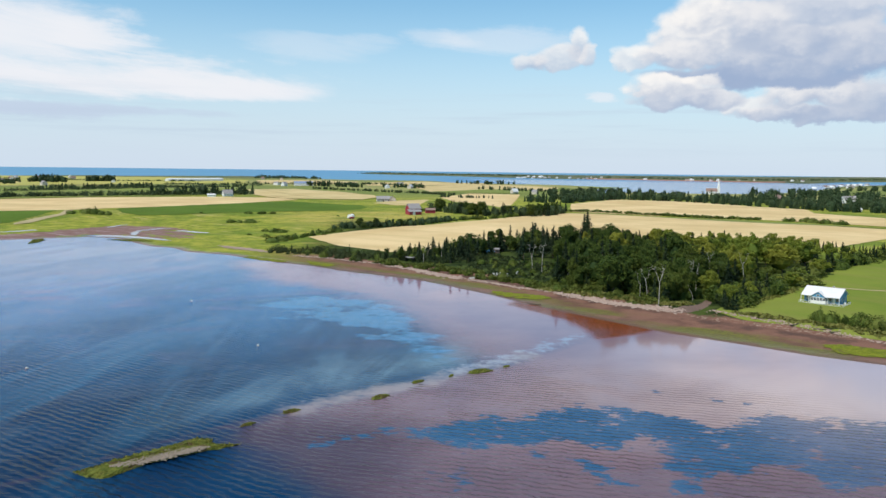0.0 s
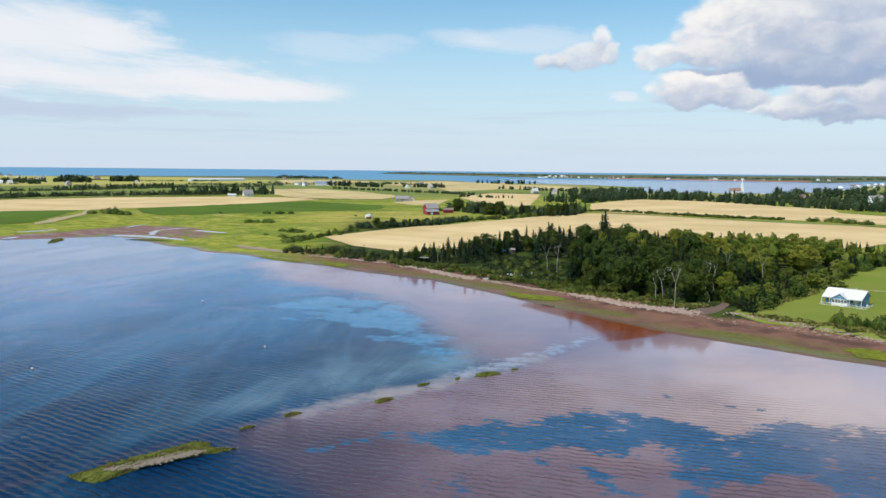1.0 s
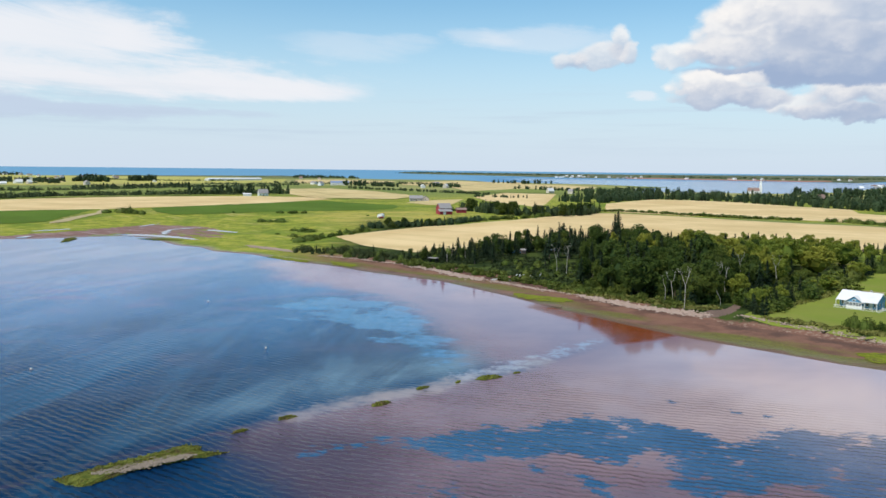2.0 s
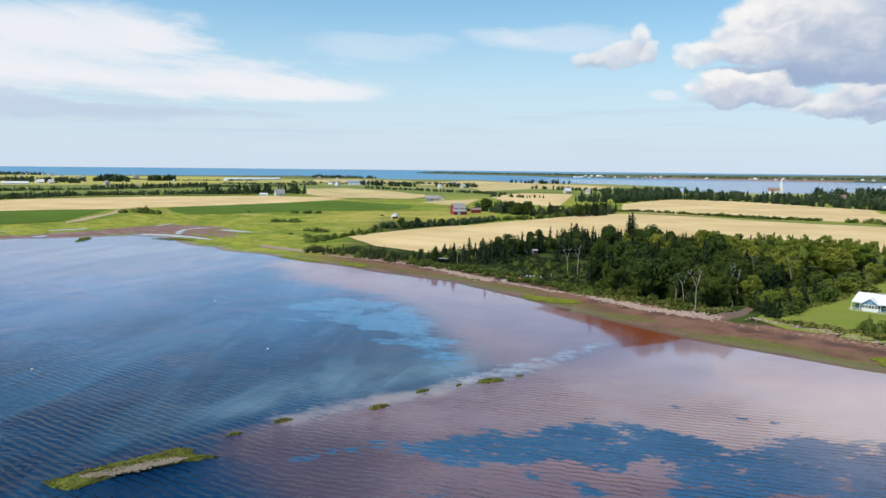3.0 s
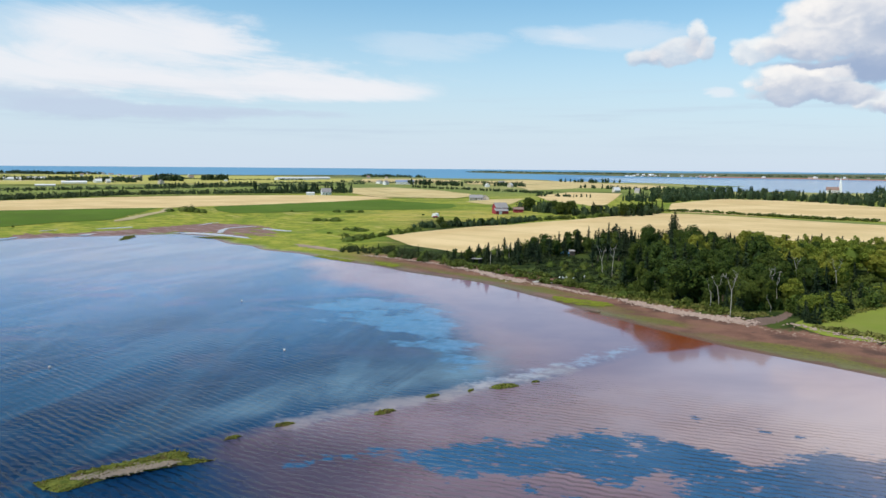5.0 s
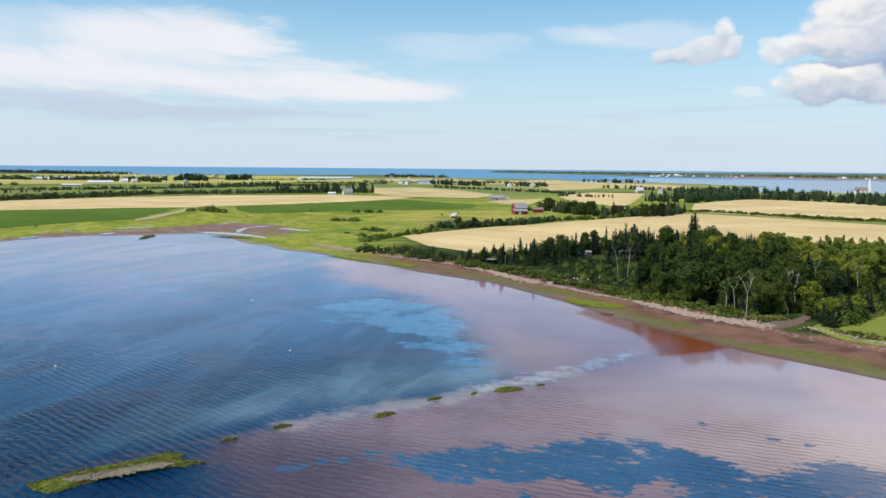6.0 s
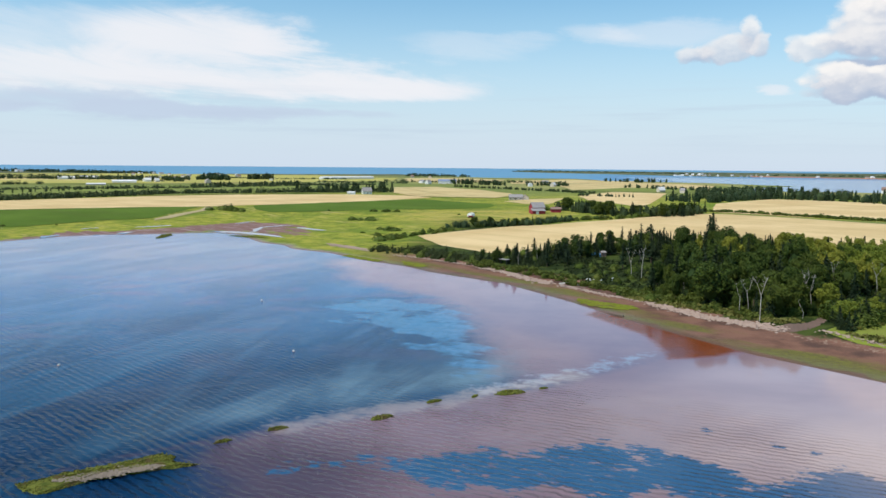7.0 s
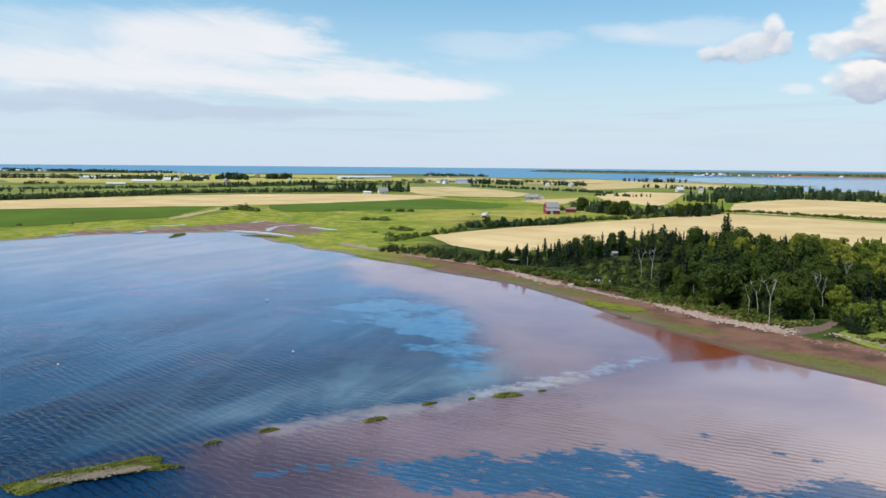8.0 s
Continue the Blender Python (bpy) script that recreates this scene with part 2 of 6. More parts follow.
def make_water_material():
    m, n = material("bay_water")
    p = n.place()
    reach, opened = n.attribute("reach"), n.attribute("open")
    big = n.noise(p, 0.016, 4.0, 0.55, distort=0.8)
    mid = n.noise(p, 0.07, 5.0, 0.6)
    fine = n.noise(p, 0.4, 4.0, 0.65)
    warp = n.add(n.mul(n.math("SUBTRACT", mid, 0.5), 0.7), n.mul(n.math("SUBTRACT", big, 0.5), 0.5), n.mul(n.math("SUBTRACT", fine, 0.5), 0.25))
    shallow = n.ramp(n.add(n.attribute("shallow"), warp), 0.18, 0.82)
    beds = n.attribute("weed")
    weed = n.mul(n.ramp(n.add(beds, n.mul(n.math("SUBTRACT", n.noise(p, 0.16, 4.0, 0.6), 0.5), 2.3), n.mul(n.math("SUBTRACT", n.noise(n.place((0.38, 0.75, 1.0)), 1.0, 6.0, 0.72), 0.5), 3.6)), 0.44, 0.66), n.ramp(beds, 0.0, 0.15))
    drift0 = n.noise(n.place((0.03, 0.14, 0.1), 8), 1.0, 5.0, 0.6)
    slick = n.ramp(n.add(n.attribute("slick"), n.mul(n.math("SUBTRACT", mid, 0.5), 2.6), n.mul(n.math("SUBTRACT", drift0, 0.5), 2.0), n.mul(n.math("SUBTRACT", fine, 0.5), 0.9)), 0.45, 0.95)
    # far water paler and bluer: mirrored sky goes into the base colour
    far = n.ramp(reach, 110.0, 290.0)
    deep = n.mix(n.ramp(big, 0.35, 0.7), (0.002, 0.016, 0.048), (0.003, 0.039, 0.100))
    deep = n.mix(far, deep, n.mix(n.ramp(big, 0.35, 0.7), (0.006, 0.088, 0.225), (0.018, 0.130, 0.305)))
    # drifting streaks; clouds mirrored in calm water are put into their pale colour
    drift = n.noise(n.place((0.011, 0.042, 0.1), -88), 1.0, 6.0, 0.6, distort=1.6)
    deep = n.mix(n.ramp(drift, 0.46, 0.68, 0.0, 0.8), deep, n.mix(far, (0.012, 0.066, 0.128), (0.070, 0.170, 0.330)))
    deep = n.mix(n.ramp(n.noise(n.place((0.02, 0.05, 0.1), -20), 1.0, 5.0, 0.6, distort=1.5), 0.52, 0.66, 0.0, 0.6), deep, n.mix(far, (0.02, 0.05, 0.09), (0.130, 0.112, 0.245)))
    deep = n.mix(n.mul(n.attribute("milky"), n.ramp(n.add(n.mul(drift, 0.8), n.mul(mid, 0.35)), 0.42, 0.72, 0.15, 0.9)), deep, (0.120, 0.205, 0.270))
    # red bed tinted mauve and paler with distance, in place of mirrored sky
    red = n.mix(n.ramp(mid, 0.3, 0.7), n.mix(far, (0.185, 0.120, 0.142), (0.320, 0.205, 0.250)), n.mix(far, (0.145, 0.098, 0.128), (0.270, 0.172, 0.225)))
    # depth: darkens the red water towards the near and left side
    red = n.mix(n.mul(n.attribute("depth"), 0.85), red, (0.040, 0.032, 0.056))
    # pale sandy shallows, brightened further in place of mirrored cloud
    red = n.mix(n.mul(n.attribute("shoal_sheen"), n.ramp(big, 0.3, 0.6, 0.5, 1.0)), red, n.mix(n.ramp(reach, 175.0, 125.0), (0.40, 0.300, 0.310), (0.455, 0.352, 0.325)))
    # bare red bed painted where the trees' reflection would hide the mirrored sky
    red = n.mix(n.ramp(n.add(n.attribute("tree_mirror"), n.mul(n.math("SUBTRACT", fine, 0.5), 0.5)), 0.25, 0.85), red, (0.170, 0.044, 0.016))
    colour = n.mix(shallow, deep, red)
    # calm patches get the sky's sheen as a light blue base colour
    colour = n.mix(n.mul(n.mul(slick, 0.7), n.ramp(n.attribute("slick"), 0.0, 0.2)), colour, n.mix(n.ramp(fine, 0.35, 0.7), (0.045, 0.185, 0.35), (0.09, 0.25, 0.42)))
    # thin calm strip beside the bar, its pale sheen also painted in
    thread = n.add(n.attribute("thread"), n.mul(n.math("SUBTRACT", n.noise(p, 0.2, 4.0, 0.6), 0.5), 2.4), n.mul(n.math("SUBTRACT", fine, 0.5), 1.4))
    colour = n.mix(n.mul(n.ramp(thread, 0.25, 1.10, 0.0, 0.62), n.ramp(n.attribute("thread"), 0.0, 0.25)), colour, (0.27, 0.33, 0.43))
    colour = n.mix(n.mul(n.ramp(thread, 0.55, 0.9), n.ramp(n.noise(n.place((0.25, 1.4, 1.0), -45), 1.0, 3.0, 0.6), 0.60, 0.68, 0.0, 0.8)), colour, (0.10, 0.14, 0.05))
    # pale strip on the bar: a cloud's reflection put partly into the base colour
    spit = n.add(n.attribute("spit"), n.mul(n.math("SUBTRACT", mid, 0.5), 1.7), n.mul(n.math("SUBTRACT", fine, 0.5), 1.7))
    colour = n.mix(n.mul(n.ramp(spit, 0.25, 1.15, 0.0, 0.55), n.ramp(n.attribute("spit"), 0.03, 0.3)), colour, (0.33, 0.275, 0.255))
    # weed thinned on the right, where a cloud's reflection would veil it
    colour = n.mix(n.mul(weed, n.attribute("cover")), colour, (0.020, 0.082, 0.172))
    calm = n.ramp(n.noise(n.place((0.010, 0.035, 0.1), -80), 1.0, 5.0, 0.6, distort=1.2), 0.42, 0.62)
    # wind ripples, crests turning a little across the bay
    def crests(turn, scale):
        return n.node("ShaderNodeTexWave", out=1, Vector=n.place(turn=turn), Scale=scale, Distortion=5.0, Detail=4.0, Detail_Scale=1.5, Detail_Roughness=0.6)
    ripple = n.mix(n.attribute("west"), crests(103.0, 0.225), crests(122.0, 0.225))
    gusts = n.ramp(n.noise(n.place((0.05, 0.09, 0.1), 20), 1.0, 3.0, 0.6), 0.35, 0.65, 0.25, 1.0)
    chop = n.noise(n.place((0.7, 1.9, 1.0), 12), 1.0, 3.0, 0.6)
    near = n.ramp(reach, 340.0, 90.0, 0.10, 1.0)
    height = n.mul(n.mul(n.add(n.mul(n.mul(n.mul(ripple, gusts), 0.5), n.math("MAXIMUM", n.mul(n.attribute("west"), 0.5), n.ramp(reach, 172.0, 108.0, 0.15, 1.45))), n.mul(chop, 0.42)), near), n.mul(n.math("SUBTRACT", 1.0, n.mul(calm, 0.5)), n.math("SUBTRACT", 1.0, n.mul(n.attribute("lee"), 0.93))))
    # open sea: the mirrored sky's blue is painted in, with little real mirroring
    colour = n.mix(opened, colour, (0.125, 0.27, 0.40))
    finish(n, colour, n.math("MAXIMUM", n.mul(n.ramp(calm, 0.0, 1.0, 0.13, 0.06), n.ramp(n.attribute("lee"), 0.0, 1.0, 1.0, 0.4)), n.mul(opened, 0.8)), height, RIPPLE, spec=n.math("MINIMUM", n.ramp(opened, 0.0, 1.0, 0.5, 0.05), n.math("MAXIMUM", n.math("MAXIMUM", n.ramp(reach, 90.0, 220.0, 0.055, 0.17), n.ramp(reach, 250.0, 380.0, 0.0, 0.22)), n.mul(n.mul(n.math("MAXIMUM", n.attribute("lee"), n.mul(shallow, 0.7)), 0.5), n.mul(n.ramp(n.attribute("tree_mirror"), 0.0, 1.0, 1.0, 0.25), n.ramp(n.attribute("depth"), 0.1, 0.9, 1.0, 0.3))))), ior=1.33)
    return m


def crop(name, colour, other, stripe=0.5, turn=40.0, line=(0.25, 0.2, 0.1), strength=0.35):
    m, n = material(name)
    p = n.place()
    rows = n.node("ShaderNodeTexWave", out=1, Vector=n.place(turn=turn), Scale=stripe, Distortion=2.5, Detail=2.0, Detail_Scale=0.6)
    c = n.mix(n.ramp(n.noise(p, 0.018, 5.0, 0.6), 0.35, 0.68), colour, other)
    c = n.mix(n.ramp(n.noise(n.place((0.012, 0.10, 0.1), turn), 1.0, 4.0), 0.45, 0.7, 0.0, strength), c, line)
    c = n.mix(n.mul(rows, 0.16), c, line)
    c = n.mix(n.ramp(n.noise(p, 1.7, 3.0, 0.7), 0.5, 0.85, 0.0, 0.35), c, line)
    finish(n, c, 1.0, n.noise(p, 2.0), 0.12, spec=0.05)
    return m


def make_pool_material():
    m, n = material("pool_water")
    finish(n, n.mix(n.noise(n.place(), 0.2), (0.10, 0.13, 0.19), (0.16, 0.19, 0.26)), 0.06, n.noise(n.place(), 1.0), 0.01, spec=0.5, ior=1.33)
    return m


POOL = make_pool_material()


def turf(name, dark, light, bare):
    m, n = material(name)
    p = n.place()
    c = n.mix(n.ramp(n.noise(p, 1.1, 4.0, 0.65), 0.35, 0.65), dark, light)
    c = n.mix(n.ramp(n.noise(p, 0.45, 4.0, 0.65), 0.52, 0.66, 0.0, 0.8), c, bare)
    c = n.mix(n.ramp(n.noise(p, 5.0, 3.0, 0.7), 0.5, 0.75, 0.0, 0.6), c, tuple(v * 0.4 for v in dark))
    finish(n, c, 0.95, n.noise(p, 3.0, 4.0, 0.7), 0.25, spec=0.1)
    return m


GROUND, WATER = make_ground_material(), make_water_material()
GRAIN = crop("ripe_grain", (0.54, 0.390, 0.195), (0.67, 0.505, 0.275), 0.5, 35, (0.40, 0.30, 0.13))
STUBBLE = crop("cut_hay", (0.50, 0.375, 0.18), (0.58, 0.455, 0.24), 0.4, 60, (0.30, 0.25, 0.10), 0.55)
POTATO = crop("green_crop", (0.072, 0.128, 0.017), (0.098, 0.160, 0.023), 0.7, 20, (0.085, 0.095, 0.025), 0.3)
PASTURE = crop("pasture_green", (0.15, 0.19, 0.045), (0.20, 0.235, 0.06), 0.25, 65, (0.20, 0.20, 0.08))
HAY = crop("hay_meadow", (0.40, 0.36, 0.10), (0.33, 0.33, 0.09), 0.25, 75, (0.45, 0.36, 0.15))
LAWN = crop("mown_lawn", (0.125, 0.178, 0.024), (0.190, 0.228, 0.036), 0.22, 55, (0.20, 0.19, 0.055), 0.55)
TRACK = crop("pale_earth_track", (0.42, 0.34, 0.20), (0.36, 0.30, 0.17), 0.3, 10, (0.24, 0.2, 0.09))
REDTRACK = crop("red_earth_track", (0.175, 0.120, 0.100), (0.15, 0.100, 0.082), 0.3, 10, (0.11, 0.085, 0.06))
MUDSAND = crop("pale_dried_mud", (0.36, 0.27, 0.22), (0.29, 0.22, 0.17), 0.3, 30, (0.22, 0.17, 0.11), 0.6)
ALGAE = turf("bright_sea_grass", (0.125, 0.150, 0.015), (0.20, 0.215, 0.022), (0.11, 0.085, 0.035))
SEDGE = turf("tidal_sedge", (0.075, 0.095, 0.018), (0.155, 0.165, 0.032), (0.10, 0.062, 0.035))
PEBBLE = painted("pebbles", (0.25, 0.20, 0.155), 0.3, 2.5, 0.9)
STONE = painted("shore_stone", (0.36, 0.265, 0.215), 0.3, 0.8, 0.85, dirt=(0.22, 0.14, 0.10))
BARK = painted("dark_bark", (0.10, 0.075, 0.055), 0.2, 3.0, 0.95)
PALE = painted("bleached_bark", (0.42, 0.39, 0.34), 0.2, 2.0, 0.9)
# needles kept near black, partly to stand in for cloud shade
SPRUCE = leafy("spruce_needles", (0.008, 0.019, 0.008), (0.024, 0.043, 0.015), (0.036, 0.050, 0.015), 0.08)
# darker leaves for the left, brighter for the right: shade and sun in colour
BROAD = leafy("broad_leaves", (0.023, 0.046, 0.008), (0.078, 0.114, 0.016), (0.12, 0.14, 0.02))
LIGHTLEAF = leafy("light_leaves", (0.100, 0.145, 0.018), (0.250, 0.285, 0.038), (0.36, 0.315, 0.044), 0.28)
SHRUB = leafy("shrub_leaves", (0.042, 0.072, 0.012), (0.105, 0.145, 0.023), (0.17, 0.17, 0.034))
FRINGE = leafy("bank_grass", (0.095, 0.115, 0.022), (0.210, 0.215, 0.048), (0.25, 0.21, 0.07), 0.15)
# scrub darkened to carry the cloud shade over clearing and left bank
SHADE_SCRUB = leafy("shade_scrub", (0.018, 0.030, 0.009), (0.040, 0.058, 0.015), (0.05, 0.062, 0.018), 0.1)
BLADES = leafy("sedge_blades", (0.115, 0.130, 0.020), (0.235, 0.240, 0.036), (0.24, 0.20, 0.05), 0.2)
GREY_LEAF = leafy("grey_dead_twigs", (0.11, 0.10, 0.075), (0.17, 0.15, 0.11), (0.14, 0.12, 0.08), 0.0)
# slightly bluer green, with some distance haze put into the colour
FARLEAF = leafy("far_leaves", (0.026, 0.050, 0.024), (0.058, 0.090, 0.034), (0.08, 0.10, 0.035), 0.1)
WHITE = painted("white_paint", (0.80, 0.79, 0.77), 0.06, 0.8)
WHITE_ROOF = painted("white_sheet_roof", (0.68, 0.67, 0.66), 0.05, 0.6, 0.4)
BLUE = painted("blue_clapboard", (0.10, 0.30, 0.50), 0.08, 1.0)
REDP = painted("barn_red", (0.30, 0.030, 0.045), 0.12, 0.8)
SHINGLE = painted("grey_shingle", (0.30, 0.28, 0.28), 0.2, 0.9, 0.9)
BROWN_ROOF = painted("brown_shingle", (0.26, 0.17, 0.14), 0.2, 0.9, 0.9)
SLATE_BLUE = painted("blue_grey_roof", (0.22, 0.27, 0.38), 0.1, 0.5, 0.5)
GREYWOOD = painted("weathered_wood", (0.42, 0.39, 0.36), 0.2, 2.0, 0.9)
CREAM = painted("cream_siding", (0.60, 0.53, 0.44), 0.1, 1.0)
TARP = painted("blue_tarp", (0.05, 0.22, 0.45), 0.1, 1.0, 0.4)
ORANGE = painted("orange_plastic", (0.75, 0.30, 0.10), 0.05, 3.0, 0.4)
DARK = painted("dark_paint", (0.03, 0.03, 0.035), 0.1, 2.0, 0.5)
CLIFF = painted("red_cliff", (0.36, 0.17, 0.12), 0.2, 0.05, 0.95)


def glass_material():
    m, n = material("window_glass")
    finish(n, n.mix(n.noise(n.place(), 0.7), (0.03, 0.04, 0.05), (0.06, 0.07, 0.08)), 0.06, spec=0.8)
    return m


GLASS = glass_material()


# ---- helpers for meshes ----
def mesh_object(name, verts, faces, mat, parent=None, label="", smooth_=False):
    me = bpy.data.meshes.new(name)
    me.from_pydata([tuple(map(float, v)) for v in verts], [], [tuple(map(int, f)) for f in faces])
    me.materials.append(mat)
    if smooth_:
        me.shade_smooth()
    ob = new(name, me)
    ob.parent = parent
    if label:
        tagged(ob, label)
    return ob


def part(name, bm, mat, parent=None, label=""):
    me = bpy.data.meshes.new(name)
    bmesh.ops.recalc_face_normals(bm, faces=bm.faces)
    bm.to_mesh(me)
    bm.free()
    me.materials.append(mat)
    ob = new(name, me)
    ob.parent = parent
    if label:
        tagged(ob, label)
    return ob


def thing(name, m, label, category, group=""):
    ob = new(name)
    ob.matrix_basis = m
    return tagged(ob, label, category, group)


def box(bm, x0, y0, z0, x1, y1, z1):
    bmesh.ops.create_cube(bm, size=1, matrix=Matrix.Translation(((x0 + x1) / 2, (y0 + y1) / 2, (z0 + z1) / 2)) @ Matrix.Diagonal((x1 - x0, y1 - y0, z1 - z0, 1)))


def boxes(*bs):
    bm = bmesh.new()
    for b in bs:
        box(bm, *b)
    return bm


def loft(bm, rings, cap=True):
    vs = [[bm.verts.new(p) for p in r] for r in rings]
    k = len(vs[0])
    for a, b in zip(vs, vs[1:]):
        for i in range(k):
            bm.faces.new((a[i], a[(i + 1) % k], b[(i + 1) % k], b[i]))
    if cap:
        bm.faces.new(vs[0][::-1])
        bm.faces.new(vs[-1])


def prism(bm, outline, axis, a, b):
    """An outline in (across, up) drawn out along x or y from a to b."""
    rings = [[(s, u, v) if axis == "x" else (u, s, v) for u, v in outline] for s in (a, b)]
    loft(bm, rings)


def tube(bm, points, radii, k=6):
    rings = []
    for i, p in enumerate(points):
        p = Vector(p)
        d = (Vector(points[min(i + 1, len(points) - 1)]) - Vector(points[max(i - 1, 0)])).normalized()
        u = d.cross(Vector((0.3, 0.9, 0.1))).normalized()
        w = d.cross(u)
        rings.append([p + radii[i] * (math.cos(a) * u + math.sin(a) * w) for a in (2 * math.pi * j / k for j in range(k))])
    loft(bm, rings)


# ---- terrain ----
LAND = [(-5200, -900), (-2600, -700), (-1100, -150), (-620, 130), (-420, 250), (-330, 305), (-268, 335), (-261, 349), (-255, 371), (-240, 388), (-222, 396),
        (-205, 408), (-190, 418), (-170, 408), (-153, 385), (-141, 371), (-128, 366), (-117, 350), (-96, 340), (-83, 328), (-65, 313), (-50, 303), (-39, 291),
        (-25, 281), (-9, 270), (1, 257), (14, 240), (26, 221), (41, 201), (54, 185), (68, 173), (79, 163), (91, 155), (108, 140), (128, 116), (150, 80),
        (190, 10), (260, -120), (600, -700), (5200, -900), (5200, 5200), (-5200, 5200)]
SEA = [(-5300, 900), (-3200, 2050), (-2240, 2480), (-1840, 2290), (-1620, 2290), (-1320, 2200), (-1150, 2500), (-1050, 2500), (-800, 2700), (-690, 2800),
       (-450, 2600), (-250, 2300), (-145, 2300), (0, 2380), (89, 1970), (240, 1930), (350, 1870), (468, 1834), (340, 1640), (220, 1340), (314, 1382),
       (451, 1344), (710, 1600), (932, 1942), (1162, 2317), (1448, 2564), (2400, 3000), (5300, 2600), (5300, 5300), (-5300, 5300)]
FAR_SHORE = [(-410, 3850), (-231, 3640), (30, 3478), (389, 3126), (694, 3073), (956, 2858), (1106, 2768), (1238, 2640), (1500, 2950), (2200, 3300), (5300, 3500), (5300, 4100), (2420, 4250),
             (1517, 4080), (783, 4080), (188, 4120), (-448, 4150)]
BAR = [(-70, 65), (-53, 89), (-38, 106), (-23, 121), (-9, 133), (6, 147), (14, 154), (24, 167), (36, 181), (50, 190)]
MUD = [(-276, 334), (-268, 356), (-268, 372), (-269, 391), (-261, 402), (-247, 408), (-238, 421), (-229, 436), (-220, 461), (-207, 483), (-189, 488), (-172, 484), (-160, 470), (-140, 452), (-128, 432),
       (-132, 404), (-137, 392), (-150, 400), (-174, 414), (-197, 422), (-207, 406), (-215, 390), (-223, 387), (-235, 375), (-244, 355), (-260, 346), (-268, 332)]
GOLD = [(-118, 557), (-103, 600), (-63, 603), (-26, 575), (-6, 590), (-10, 509), (-35, 476), (-60, 466), (-82, 472)]
# calm water along the bar, where a bright cloud is mirrored
BAR_GLINT = [(-23, 121.5), (-17, 127), (-9, 133.5), (-3, 138), (1.5, 144), (9, 150), (18, 160)]
SHOALS = [(-80, 310), (-66, 288), (-60, 270), (-42, 258), (-25, 240), (-13, 223), (-2, 195), (6, 169), (12, 156), (40, 182), (70, 180), (40, 215), (0, 270), (-60, 330)]
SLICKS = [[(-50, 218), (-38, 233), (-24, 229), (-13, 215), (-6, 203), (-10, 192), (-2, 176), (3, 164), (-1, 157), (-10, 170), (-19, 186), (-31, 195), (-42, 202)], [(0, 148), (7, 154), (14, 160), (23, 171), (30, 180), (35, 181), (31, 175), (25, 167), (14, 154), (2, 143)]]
# where the wood's reflection falls on the water
TREE_MIRROR = [(19, 222), (24, 231), (40, 212), (50, 201), (54, 190), (46.6, 182.4), (36.7, 176.9), (35.8, 186.3), (33.6, 198.3)]
WEED = [(-7.3, 111.5), (-1.4, 113.3), (2, 115.3), (7.4, 118.5), (14.4, 117.7), (19.1, 122.8), (23.3, 125.7), (26.1, 123.2), (29.1, 124.1), (34.4, 122.8), (38.1, 119.7), (40.2, 116.5), (40.6, 112.6), (46.5, 118.1),
        (54.9, 122.5), (58, 120), (62.8, 118.8), (80, 117), (84, 96), (56.3, 93.2), (49.1, 91.3), (47.6, 95.7), (47.9, 99.5), (43.5, 99.9), (40.6, 96.4), (36.3, 96.6), (32.6, 94.3), (30.1, 97.9), (31.1, 104.1),
        (31.9, 108.6), (29.3, 109.7), (24.8, 104.3), (22.8, 106), (18.4, 108.6), (11.5, 105.6), (8.3, 106), (3.5, 104.2), (-1.3, 107.9), (-6.2, 109)]
WEED_ISLE = [(18.3, 100.5), (22.7, 99.6), (22.9, 94), (24.4, 91.7), (20, 91.7), (20, 95.7)]
WEED_PATCHES = [(-7, 110.6, 2.1, 0.85), (-3.6, 111.6, 2.0, 0.85), (0.4, 110.8, 2.6, 0.9), (-10.6, 109.3, 1.3, 0.7), (-16.5, 105.7, 1.7, 0.9), (-13.4, 108, 1.2, 0.8), (13.5, 103.0, 1.5, 0.8), (31, 92, 2.2, 0.8), (38.5, 133, 1.0, 0.55), (34.8, 132, 1.0, 0.5), (47, 129, 1.1, 0.5), (52, 128, 1.1, 0.5), (2, 93, 3, 0.5)]


def smooth(a, lo, hi):
    t = np.clip((a - lo) / (hi - lo), 0, 1)
    return t * t * (3 - 2 * t)


def edge_distance(x, y, poly, closed=True):
    """Distance to an outline, positive inside it; to an open line, positive on its left."""
    x, y = np.asarray(x, float), np.asarray(y, float)
    best, inside = np.full(x.shape, 1e12), np.zeros(x.shape, bool)
    sign = np.ones(x.shape)
    for (ax, ay), (bx, by) in zip(poly, poly[1:] + poly[:1] if closed else poly[1:]):
        dx, dy = bx - ax, by - ay
        s = np.clip(((x - ax) * dx + (y - ay) * dy) / (dx * dx + dy * dy), 0, 1)
        px, py = x - ax - s * dx, y - ay - s * dy
        d = px * px + py * py
        sign = np.where(d < best, np.where(dx * py - dy * px >= 0, 1.0, -1.0), sign)
        best = np.minimum(best, d)
        if ay != by:
            inside ^= ((ay > y) != (by > y)) & (x < (bx - ax) * (y - ay) / (by - ay) + ax)
    return np.sqrt(best) * (np.where(inside, 1.0, -1.0) if closed else sign)


def lift(x, y):
    """The far sheets rise a little towards the sea's horizon, which lies beyond what is built."""
    return 20.2 * np.clip((np.hypot(x, y) - 1500) / 3300, 0, 1.05) ** 2


def roll(x, y, s):
    return np.sin(x / s + 1.3) * np.cos(y / s * 0.83 - 0.7) + 0.5 * np.sin(x / s * 2.1 - y / s * 1.7)


